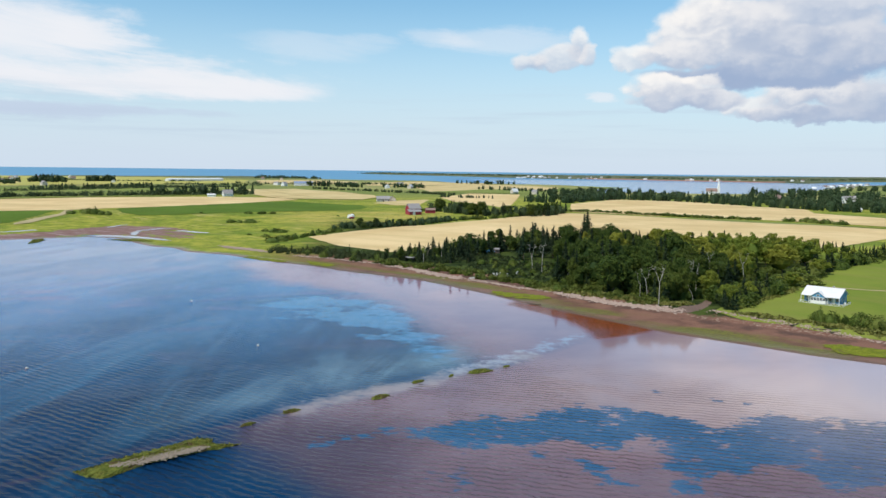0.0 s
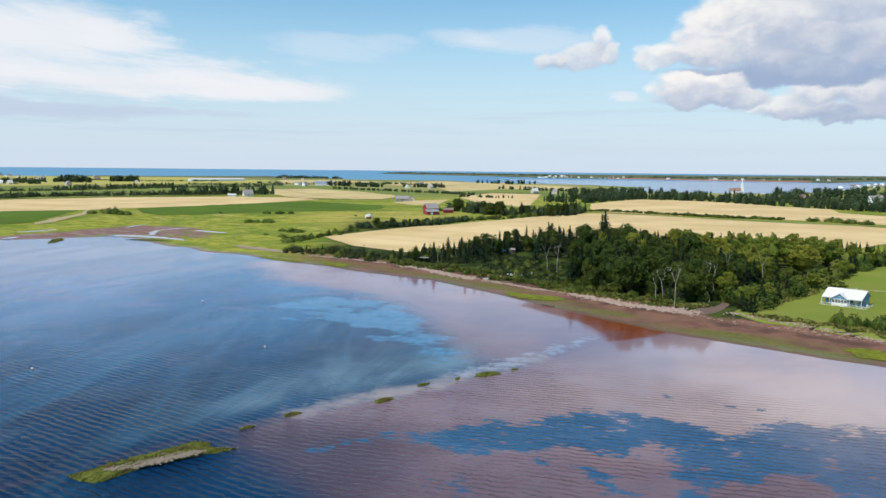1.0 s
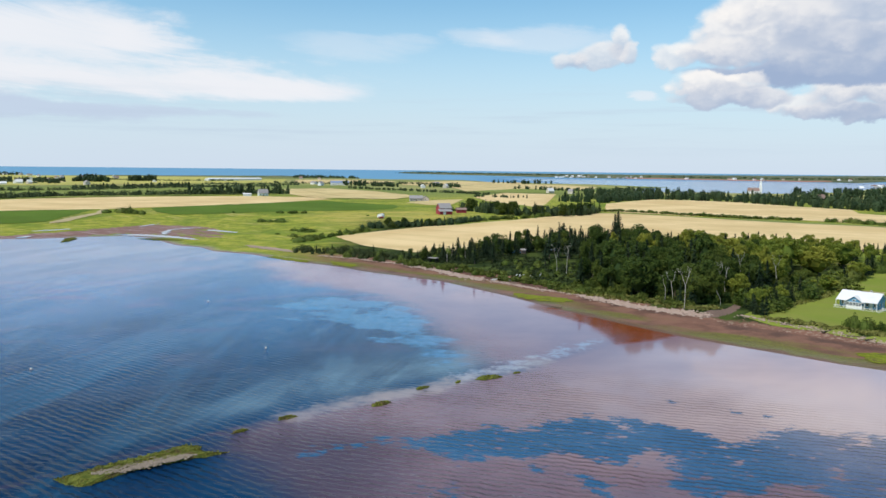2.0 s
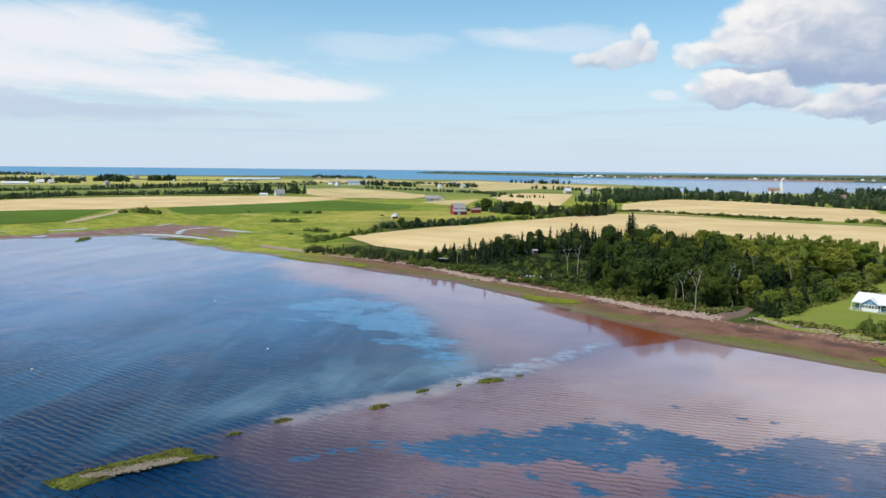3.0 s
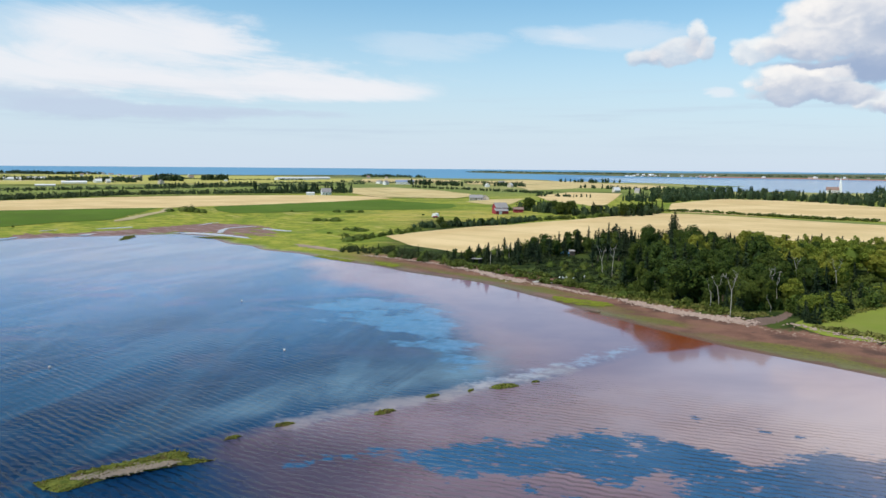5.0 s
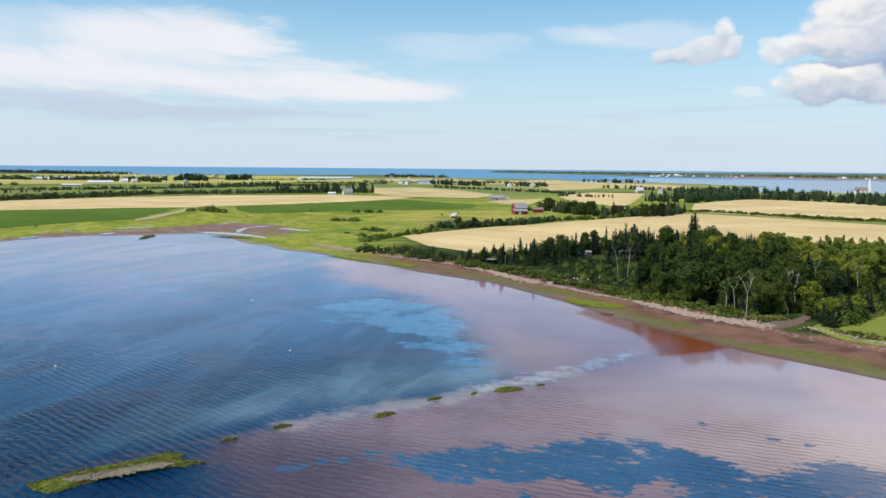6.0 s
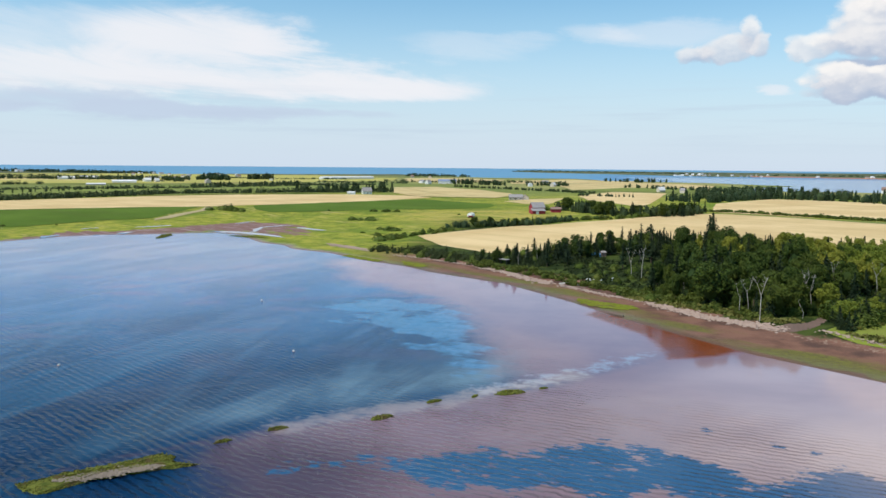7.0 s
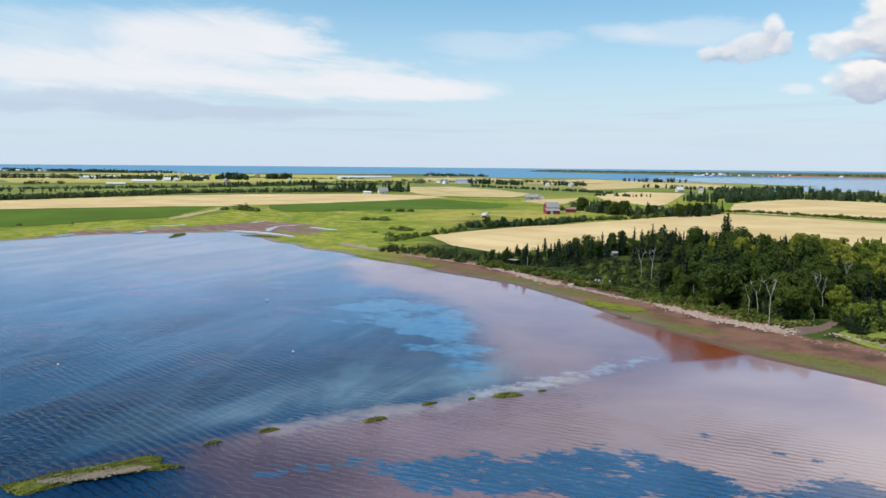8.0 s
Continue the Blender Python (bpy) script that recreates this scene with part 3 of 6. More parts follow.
def terrain(x, y):
    """Height of the ground, and the distance from the water's edge."""
    x, y = np.asarray(x, float), np.asarray(y, float)
    sd = edge_distance(x, y, LAND)
    marsh = 1 - smooth(x, -95, -45)
    slip = np.exp(-(np.abs(edge_distance(x, y, [(58, 190), (68, 204), (77, 218)], closed=False)) / 2.6) ** 2)
    firm = np.clip(sd, -40, 20) * 0.055 + 1.2 * (smooth(sd, 19, 25) * (1 - slip) + smooth(sd, 14, 44) * slip) + 3.3 * smooth(sd, 25, 190)
    wet = np.clip(sd, -40, 6) * 0.055 + 0.5 * smooth(sd, 5, 40) + 4.0 * smooth(sd, 40, 170)
    h = firm * (1 - marsh) + wet * marsh
    h = h + roll(x, y, 60) * 0.35 * smooth(sd, 40, 150) + roll(x, y, 260) * 0.8 * smooth(sd, 150, 500)
    sea = edge_distance(x, y, SEA)
    h = h * smooth(-sea, 0, 150) - 4 * smooth(sea, -30, 40)
    far = edge_distance(x, y, FAR_SHORE)
    h = np.where(far > -20, np.maximum(h, 5.0 * smooth(far, -15, 60) - 1), h)
    return h + lift(x, y), sd, marsh


def gz(x, y):
    return float(terrain(np.array([x]), np.array([y]))[0][0])


def polar_sheet(name, mat, fine, height):
    """A round sheet to the horizon, finest towards the fields and the bay."""
    az = np.radians(np.concatenate([np.arange(-52, 54, fine), np.arange(54, 308, 4.0)]))
    r = np.concatenate([[0.02], np.geomspace(6, 4950, 470)])
    a, d = np.meshgrid(az, r)
    x, y = 10 + d * np.sin(a), d * np.cos(a)
    z, attrs = height(x, y, d)
    nr, na = a.shape
    verts = np.stack([x, y, z], -1).reshape(-1, 3)
    i = np.arange(nr - 1)[:, None] * na
    j = np.arange(na)[None, :]
    k = (j + 1) % na
    faces = np.stack([i + j, i + na + j, i + na + k, i + k], -1).reshape(-1, 4)[:, ::-1]
    me = bpy.data.meshes.new(name)
    me.vertices.add(len(verts))
    me.vertices.foreach_set("co", verts.ravel())
    me.loops.add(faces.size)
    me.loops.foreach_set("vertex_index", faces.ravel().astype(np.int32))
    me.polygons.add(len(faces))
    me.polygons.foreach_set("loop_start", np.arange(0, faces.size, 4, dtype=np.int32))
    me.update(calc_edges=True)
    for key, values in attrs.items():
        me.attributes.new(key, "FLOAT", "POINT").data.foreach_set("value", values.ravel().astype(np.float32))
    me.materials.append(mat)
    me.shade_smooth()
    return new(name, me)


def ground_height(x, y, d):
    z, sd, marsh = terrain(x, y)
    flats = smooth(edge_distance(x, y, MUD), -10, 16) * (0.62 + 0.38 * smooth(-x, 150, 200))
    return z, {"shore": sd, "marsh": marsh, "flats": flats, "gold": smooth(edge_distance(x, y, GOLD), -22, 18), "remote": smooth(d, 2000, 2700), "country": smooth(d, 800, 1100)}


def water_height(x, y, d):
    sd = -edge_distance(x, y, LAND)
    right = -edge_distance(x, y, BAR, closed=False)
    shallow = np.maximum(smooth(right, -6, 8) * smooth(x + 0.9 * (y - 105), -42, -14), smooth(edge_distance(x, y, SHOALS), -26, 18))
    shallow = np.maximum(shallow, 0.55 * np.exp(-(right / 1.3) ** 2) * smooth(-x, 0, 12) * smooth(x, -75, -60))
    shallow = np.where(d > 700, 0, shallow)
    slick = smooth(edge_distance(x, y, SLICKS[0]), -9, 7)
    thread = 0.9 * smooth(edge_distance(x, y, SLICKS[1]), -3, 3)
    spit = np.exp(-(edge_distance(x, y, BAR_GLINT, closed=False) / 3.4) ** 2)
    # shallows to the right of the bar, with the painted cloud sheen
    shoal_sheen = smooth(x, -6, 70) * smooth(right, 0, 18) * smooth(y, 98, 122)
    weed = np.maximum(smooth(edge_distance(x, y, WEED), -2.6, 2.6), smooth(edge_distance(x, y, WEED_ISLE), -1.6, 1.6))
    for wx, wy, r, amount in WEED_PATCHES:
        weed = np.maximum(weed, amount * np.exp(-((x - wx) ** 2 + (y - wy) ** 2) / (r * r)))
    # painted tree reflection; real mirroring is weakened inside it
    tree_mirror = smooth(edge_distance(x, y, TREE_MIRROR), -4, 3)
    milky = smooth(-right, 1, 9) * smooth(right, -36, -10) * smooth(x, -52, -22) * (1 - smooth(y, 175, 200))
    lee = smooth(sd, 60, 22) * smooth(x, -60, 0)
    lee = np.maximum(lee * (1 - 0.75 * tree_mirror), 0.95 * spit)
    # strongest at the near left, weaker along the whole near edge
    depth = np.maximum(smooth(-x, -8, 14) * smooth(y, 128, 106), 0.40 * smooth(y, 112, 88))
    west = smooth(-x, -10, 40)
    bay = smooth(x + 0.12 * y, 260, 520) * (1 - smooth(d, 2700, 3300))
    # cover: weed colour weakened to the right for the mirrored cloud
    return lift(x, y), {"open": smooth(d, 900, 1500) * (1 - 0.8 * bay), "shallow": shallow, "weed": weed, "cover": 1 - 0.35 * smooth(x, 40, 62), "shoal_sheen": shoal_sheen, "slick": slick, "thread": thread, "spit": spit, "lee": lee, "milky": milky, "depth": depth, "west": west, "tree_mirror": tree_mirror, "reach": d}


ground = tagged(polar_sheet("ground", GROUND, 0.25, ground_height), "grassy coastal land with red mud flats and beach", "ground", kind="structure")
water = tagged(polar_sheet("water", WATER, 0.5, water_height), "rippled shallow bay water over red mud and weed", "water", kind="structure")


def uneven(outline, step, amount):
    """An outline with its edges broken up and slightly wandering."""
    pts = []
    for (ax, ay), (bx, by) in zip(outline, outline[1:] + outline[:1]):
        d = math.hypot(bx - ax, by - ay)
        n = max(1, int(d / step))
        for k in range(n):
            t = k / n
            x, y = ax + (bx - ax) * t, ay + (by - ay) * t
            w = (noise.noise((x * 0.9 / step, y * 0.9 / step, 0.3)) + 0.7 * noise.noise((x * 2.3 / step, y * 2.3 / step, 4.1))) * amount
            pts.append((x - (by - ay) / d * w, y + (bx - ax) / d * w))
    return pts


def drape(name, outline, mat, label, category, step=12.0, above=0.18, kind="structure", parent=None, wobble=0.5):
    """A sheet of land cover with that outline, laid on the ground."""
    bm = bmesh.new()
    outline = uneven(outline, step * 0.5, wobble)
    bm.faces.new([bm.verts.new((x, y, 0)) for x, y in outline])
    bmesh.ops.triangulate(bm, faces=bm.faces)
    xs, ys = [p[0] for p in outline], [p[1] for p in outline]
    for lo, hi, n in ((min(xs), max(xs), (1, 0, 0)), (min(ys), max(ys), (0, 1, 0))):
        for s in np.arange(lo + step, hi, step):
            bmesh.ops.bisect_plane(bm, geom=bm.verts[:] + bm.edges[:] + bm.faces[:], plane_co=(n[0] * s, n[1] * s, 0), plane_no=n)
    co = np.array([v.co for v in bm.verts])
    z = terrain(co[:, 0], co[:, 1])[0]
    for v, h in zip(bm.verts, z):
        v.co.z = h + above
    for f in bm.faces:
        if f.normal.z < 0:
            f.normal_flip()
    me = bpy.data.meshes.new(name)
    bm.to_mesh(me)
    bm.free()
    me.materials.append(mat)
    me.shade_smooth()
    ob = new(name, me)
    ob.parent = parent
    return tagged(ob, label, category, kind=kind)


FIELDS = [
    ("long strip field of ripe pale grain", GRAIN, 20, [(-640, 460), (-502, 590), (-470, 658), (-429, 748), (-376, 811), (-303, 855), (-249, 884), (-204, 885), (-153, 816), (-196, 695), (-263, 614), (-283, 583), (-319, 556), (-401, 480), (-520, 370)]),
    ("dark green potato field beside the marsh", POTATO, 15, [(-520, 366), (-401, 477), (-317, 554), (-286, 573), (-274, 523), (-269, 478), (-291, 453), (-304, 418), (-319, 391), (-400, 320)]),
    ("dark green potato field in front of the grain", POTATO, 15, [(-257, 606), (-217, 680), (-180, 734), (-152, 771), (-121, 734), (-74, 697), (-66, 660), (-68, 633), (-100, 609), (-125, 596), (-162, 574), (-195, 551), (-213, 543), (-233, 559)]),
    ("pale mown hay field", STUBBLE, 25, [(-292, 1150), (-234, 1206), (-152, 1115), (-93, 1007), (-78, 911), (-90, 843), (-139, 840), (-176, 843), (-236, 963)]),
    ("wide field of ripe pale grain behind the woods", GRAIN, 12, [(-72, 409), (-57, 423), (-28, 453), (-9, 463), (23, 501), (44, 535), (87, 603), (115, 600), (170, 564), (218, 531), (267, 467), (227, 397), (165, 335), (129, 352), (55, 395), (-6, 345), (-23, 336), (-49, 360)]),
    ("field of ripe pale grain beyond the hedge", GRAIN, 20, [(123, 758), (201, 913), (283, 861), (304, 771), (339, 726), (315, 661), (334, 587), (281, 492), (255, 528), (214, 571), (155, 585), (103, 630)]),
    ("small pale stubble field behind the barn", STUBBLE, 20, [(-56, 796), (-16, 836), (-24, 709), (-44, 701), (-68, 741)]),
    ("pale grain field beside a belt of trees", GRAIN, 20, [(34, 1098), (104, 1074), (84, 899), (64, 739), (51, 678), (34, 749), (8, 801), (-5, 914)]),
    ("far pale grain field near the bay", STUBBLE, 40, [(-60, 1438), (52, 1698), (234, 1591), (202, 1443), (70, 1327), (-23, 1175)]),
    ("far yellow hay field", HAY, 40, [(-900, 1050), (-685, 1197), (-614, 1326), (-526, 1454), (-414, 1594), (-492, 1950), (-641, 1811), (-667, 1562), (-1158, 1900), (-1400, 1500)]),
    ("green field between two lines of trees", PASTURE, 30, [(-800, 700), (-611, 1067), (-539, 1163), (-415, 1172), (-307, 1181), (-248, 956), (-312, 881), (-382, 824), (-435, 760), (-520, 660), (-640, 490)]),
    ("far pale field by the shore", STUBBLE, 40, [(-193, 1804), (-83, 1985), (91, 2000), (90, 1714), (-74, 1498), (-150, 1503)]),
    ("far pale hay field", STUBBLE, 40, [(-1500, 1350), (-1000, 1230), (-740, 1330), (-760, 1420), (-1020, 1480), (-1450, 1560)]),
    ("far green pasture by the village", PASTURE, 40, [(-1400, 1000), (-1000, 900), (-760, 1000), (-690, 1130), (-900, 1040), (-1300, 1150)]),
    ("far yellow hay field by the sea", HAY, 50, [(-1600, 1750), (-1100, 1700), (-700, 1900), (-560, 2150), (-800, 2250), (-1300, 2050)]),
    ("far pale field behind the long barn", STUBBLE, 40, [(-400, 1640), (-260, 1560), (-200, 1680), (-210, 1900), (-380, 2050), (-470, 1950)]),
    ("far green field beside the bay", PASTURE, 40, [(-20, 1180), (60, 1320), (190, 1430), (270, 1420), (220, 1340), (130, 1120), (40, 1105)]),
]
for label, mat, step, outline in FIELDS:
    drape("field", outline, mat, label, "field", step, 0.18 if step < 25 else 0.5, wobble=step * 0.05)
drape("cliff", [(560, 3090), (694, 3070), (956, 2858), (1106, 2768), (1190, 2728), (1200, 2760), (1112, 2800), (962, 2895), (700, 3108), (565, 3125)], CLIFF, "low red earth cliff on the far shore", "cliff", 20, 0.6)
drape("lawn", [(71.8, 201.6), (80, 213), (98, 236), (125, 268), (152, 289), (179, 311), (230, 345), (300, 330), (240, 120), (148, 126), (113.4, 158.2), (100.6, 172.4), (92.6, 179.4), (84.6, 187.4), (76.6, 193.6)], LAWN, "mown green lawn round the cottage", "lawn", 6, 0.12)
drape("path", [(-282, 574), (-268, 540), (-266, 478), (-262, 470), (-258, 480), (-262, 540), (-276, 576)], TRACK, "pale earth track between two crops", "track", 8, 0.25)
drape("path", [(62.5, 204.5), (66.5, 204.5), (69.6, 206.6), (73.5, 211.5), (75.8, 215.3), (78.5, 220.5), (77.3, 221.5), (74.2, 217.2), (71.2, 213.0), (68, 210.3), (63, 208.0)], REDTRACK, "red earth boat slip down to the beach", "track", 1.0, 0.05)
drape("mud_bank", [(-110, 374), (-106, 372.5), (-92, 363), (-78, 349.5), (-77.5, 345), (-92, 355), (-103, 363)], MUDSAND, "pale dried mud bank in the marsh grass", "mud bank", 2.5, 0.12, wobble=1.2)
drape("mud_bank", [(9, 267.5), (17.5, 263.5), (18.5, 260), (10, 262.5)], REDTRACK, "bare red earth slide on the bank", "mud bank", 1.0, 0.08)
drape("path", [(103.5, 247.5), (112, 246.5), (125, 237), (139, 230), (160, 218), (160.5, 219.3), (139.5, 231.3), (125.6, 238.3), (112.4, 247.8), (103.8, 248.8)], TRACK, "pale grassy drive behind the cottage", "track", 3.0, 0.2)
drape("path", [(112, 600), (151, 566), (206, 546), (247, 505), (272, 470), (274, 474), (249, 511), (207, 552), (152, 572), (113, 607)], PASTURE, "grassy lane between two grain fields", "lane", 12, 0.25)
drape("road", [(-700, 1150), (-560, 1225), (-450, 1330), (-453, 1338), (-565, 1233), (-703, 1160)], TRACK, "pale straight country road", "road", 40, 0.6)


# ---- plants ----
def cards(rng, centres, normals, size, long_=1.0, tilt=0.6):
    """Small leaf clumps: one four-cornered card for each centre, turned roughly along its normal."""
    n = len(centres)
    nn = normals + rng.normal(0, tilt, (n, 3))
    nn /= np.linalg.norm(nn, axis=1)[:, None]
    u = np.cross(nn, rng.normal(0, 1, (n, 3)))
    u /= np.linalg.norm(u, axis=1)[:, None]
    w = np.cross(nn, u)
    s = (size * rng.uniform(0.6, 1.3, n))[:, None]
    u, w = u * s * long_, w * s
    bend = nn * s * 0.25
    verts = np.stack([centres - u, centres - w + bend, centres + u, centres + w * 0.8 + bend], 1).reshape(-1, 3)
    return verts, np.arange(4 * n).reshape(-1, 4)


def ball(rng, n):
    v = rng.normal(0, 1, (n, 3))
    return v / np.linalg.norm(v, axis=1)[:, None]


def core(bm_rings, k=8):
    """A closed dark heart inside a crown: rings of (z, radius)."""
    verts, faces = [], []
    for z, r in bm_rings:
        verts += [(r * math.cos(2 * math.pi * j / k), r * math.sin(2 * math.pi * j / k), z) for j in range(k)]
    for i in range(len(bm_rings) - 1):
        faces += [(i * k + j, i * k + (j + 1) % k, (i + 1) * k + (j + 1) % k, (i + 1) * k + j) for j in range(k)]
    return np.array(verts), np.array(faces)


def crown_broad(seed, height, width, low=0.08, lobes=30, per=110, leaf=0.21):
    """Leaf clumps on overlapping lobes; heights in metres."""
    rng = np.random.default_rng(seed)
    mid, half = height * (1 + low) / 2, height * (1 - low) / 2
    c = ball(rng, lobes) * rng.uniform(0.50, 0.80, (lobes, 1))
    c[:, 2] += 0.12
    lr = rng.uniform(0.20, 0.36, lobes)
    pts, nor = [], []
    for q, r in zip(c, lr):
        d = ball(rng, per)
        d[:, 2] = np.where(d[:, 2] < -0.35, -d[:, 2], d[:, 2])
        pts.append(q + d * r * rng.uniform(0.75, 1.05, (per, 1)))
        nor.append(d)
    pts, nor = np.concatenate(pts), np.concatenate(nor)
    scale = np.array([width / 2, width / 2, half])
    v, f = cards(rng, pts * scale + (0, 0, mid), nor, leaf, 1.0, 0.38)
    hv, hf = core([(mid - half * 0.8, width * 0.08), (mid - half * 0.4, width * 0.24), (mid + half * 0.15, width * 0.26), (mid + half * 0.5, width * 0.15), (mid + half * 0.68, 0.02)])
    return np.concatenate([v, hv]), [*map(tuple, f), *map(tuple, hf + len(v))]


def crown_bush(seed, height, width, lobes=16, per=52, leaf=0.14):
    """A lumpy low crown that reaches the ground."""
    rng = np.random.default_rng(seed)
    pts, nor = [], []
    for i in range(lobes):
        a, r = rng.uniform(0, 6.28), rng.uniform(0, 0.85)
        top = height * (1 - r * r * 0.75) * rng.uniform(0.55, 1.0)
        rad = rng.uniform(0.16, 0.30) * width
        d = ball(rng, per)
        c = np.array([math.cos(a) * r * width / 2, math.sin(a) * r * width / 2, top * 0.5])
        p = c + d * np.array([rad * 0.8, rad * 0.8, top * 0.52]) * rng.uniform(0.8, 1.05, (per, 1))
        pts.append(p[p[:, 2] > 0])
        nor.append(d[p[:, 2] > 0])
    v, f = cards(rng, np.concatenate(pts), np.concatenate(nor), leaf)
    hv, hf = core([(-0.1, width * 0.36), (height * 0.35, width * 0.30), (height * 0.6, width * 0.14), (height * 0.7, 0.02)])
    return np.concatenate([v, hv]), [*map(tuple, f), *map(tuple, hf + len(v))]


def crown_spruce(seed, height, width, whorls=22, sparse=0.0, leaf=0.21):
    rng = np.random.default_rng(seed)
    pts, nor = [], []
    low = 0.10 + 0.25 * sparse
    for i in range(whorls):
        t = i / (whorls - 1)
        z = height * (low + (1 - low) * t)
        reach = width / 2 * (1 - t) ** 0.95 * rng.uniform(0.75, 1.15) + 0.12
        n = int(6 + 8 * (1 - t))
        for a in rng.uniform(0, 2 * math.pi, n):
            if rng.random() < sparse:
                continue
            r = reach * rng.uniform(0.75, 1.15)
            steps = max(2, int(r / 0.26))
            for k in range(steps):
                s = (k + 0.8) / steps
                pts.append((math.cos(a) * r * s, math.sin(a) * r * s, z - 0.32 * r * s + rng.normal(0, 0.08)))
                nor.append((math.cos(a) * 0.6, math.sin(a) * 0.6, 0.8))
    pts, nor = np.array(pts), np.array(nor)
    v, f = cards(rng, pts, nor, leaf, 1.25, 0.45)
    hv, hf = core([(height * low, width * 0.12), (height * 0.45, width * 0.10), (height * 0.8, width * 0.04), (height * 0.98, 0.01)], 6)
    return np.concatenate([v, hv]), [*map(tuple, f), *map(tuple, hf + len(v))]


def trunk_bmesh(seed, height, r, limbs=4, spread=0.35, lean=0.03):
    rng = random.Random(seed)
    bm = bmesh.new()
    p = [(rng.uniform(-1, 1) * lean * height * t, rng.uniform(-1, 1) * lean * height * t, height * t - 0.3 * (t == 0)) for t in (0, 0.25, 0.5, 0.75, 1.0)]
    tube(bm, p, [r * 1.3, r, r * 0.75, r * 0.5, r * 0.15])
    for i in range(limbs):
        t = rng.uniform(0.35, 0.85)
        a = rng.uniform(0, 6.28)
        k = int(t * 4)
        b = Vector(p[k]).lerp(Vector(p[k + 1]), t * 4 - k)
        l = height * spread * rng.uniform(0.5, 1.0)
        d = Vector((math.cos(a), math.sin(a), rng.uniform(0.6, 1.4))).normalized()
        tube(bm, [b, b + d * l * 0.5 + Vector((0, 0, 0.05 * l)), b + d * l + Vector((0, 0, 0.18 * l))], [r * 0.45, r * 0.3, r * 0.08], 5)
    return bm


HIDDEN = pose(0, 0, -60)


def make_tree(name, label, seed, kind, height, width, mat):
    ob = thing(name, HIDDEN, label, "shrub" if kind == "bush" else "tree")
    if kind == "spruce":
        part("trunk", trunk_bmesh(seed, height * 0.97, height * 0.014, 0), BARK, ob)
        v, f = crown_spruce(seed, height, width)
    elif kind == "thin":
        part("trunk", trunk_bmesh(seed, height * 0.98, height * 0.013, 5, 0.12), PALE if mat is GREY_LEAF else BARK, ob)
        v, f = crown_spruce(seed, height, width, 18, 0.42, 0.20)
    elif kind == "bush":
        part("trunk", trunk_bmesh(seed, height * 0.7, 0.06, 5, 0.5), BARK, ob)
        v, f = crown_bush(seed, height, width)
    else:
        part("trunk", trunk_bmesh(seed, height * 0.85, height * 0.018, 6), BARK, ob)
        v, f = crown_broad(seed, height, width)
    mesh_object("crown", v, f, mat, ob)
    return ob


PLANTS = {
    "spruce": [make_tree("spruce_tree", "dark green spruce tree with a pointed top", 10 + i, "spruce", 10, w, SPRUCE) for i, w in enumerate((4.2, 3.6, 4.8, 3.2))],
    "thin": [make_tree("spruce_tree", "thin ragged dark spruce with sparse branches", 20 + i, "thin", 10, w, SPRUCE) for i, w in enumerate((3.6, 3.0))],
    "grey": [make_tree("dying_spruce", "grey half-dead spruce with bare twigs", 25 + i, "thin", 10, w, GREY_LEAF) for i, w in enumerate((2.8, 2.2))],
    "broad": [make_tree("leafy_tree", "broad green leafy tree with a rounded crown", 30 + i, "broad", 10, w, BROAD) for i, w in enumerate((8.5, 7.2, 9.2, 6.4, 7.8))],
    "light": [make_tree("leafy_tree", "light green leafy tree with a loose crown", 50 + i, "broad", 10, w, LIGHTLEAF) for i, w in enumerate((7.5, 6.4, 8.4))],
    "bush": [make_tree("shrub", "dense green leafy shrub", 40 + i, "bush", 3, w, SHRUB) for i, w in enumerate((4.2, 3.4, 5.0, 3.8))],
}
BASE_HEIGHT = {"spruce": 10, "thin": 10, "grey": 10, "broad": 10, "light": 10, "bush": 3}
used_first = set()
PLACED = []


def plant(kind, x, y, height, rng, wide=1.0, group="", label="", sink=0.1):
    src = rng.choice(PLANTS[kind])
    s = height / BASE_HEIGHT[kind]
    m = Matrix.Translation((x, y, gz(x, y) - sink)) @ Matrix.Rotation(rng.uniform(0, 6.28), 4, "Z")
    if src.name in used_first:
        ob = copy_thing(src, m)
    else:
        used_first.add(src.name)
        ob = src
        ob.matrix_basis = m
    k = rng.uniform(0.8, 1.2)
    ob.scale = (s * wide * k, s * wide / k, s)
    PLACED.append((x, y))
    return tagged(ob, label, group=group)


def scatter(poly, gap, rng, tries=4000):
    """Places inside an outline, no two nearer than the gap."""
    xs, ys = [p[0] for p in poly], [p[1] for p in poly]
    c = np.array([(rng.uniform(min(xs), max(xs)), rng.uniform(min(ys), max(ys))) for _ in range(tries)])
    c = c[edge_distance(c[:, 0], c[:, 1], poly) > 0]
    kept = []
    for x, y in c:
        if all((x - a) ** 2 + (y - b) ** 2 > gap * gap for a, b in kept):
            kept.append((x, y))
    return kept


def along(line, gap, rng, side=1.5):
    """Places along a line, unevenly."""
    out = []
    for (ax, ay), (bx, by) in zip(line, line[1:]):
        n = max(1, int(math.hypot(bx - ax, by - ay) / gap))
        for i in range(n):
            t = (i + rng.uniform(0.2, 0.8)) / n
            out.append((ax + (bx - ax) * t + rng.uniform(-side, side), ay + (by - ay) * t + rng.uniform(-side, side)))
    return out


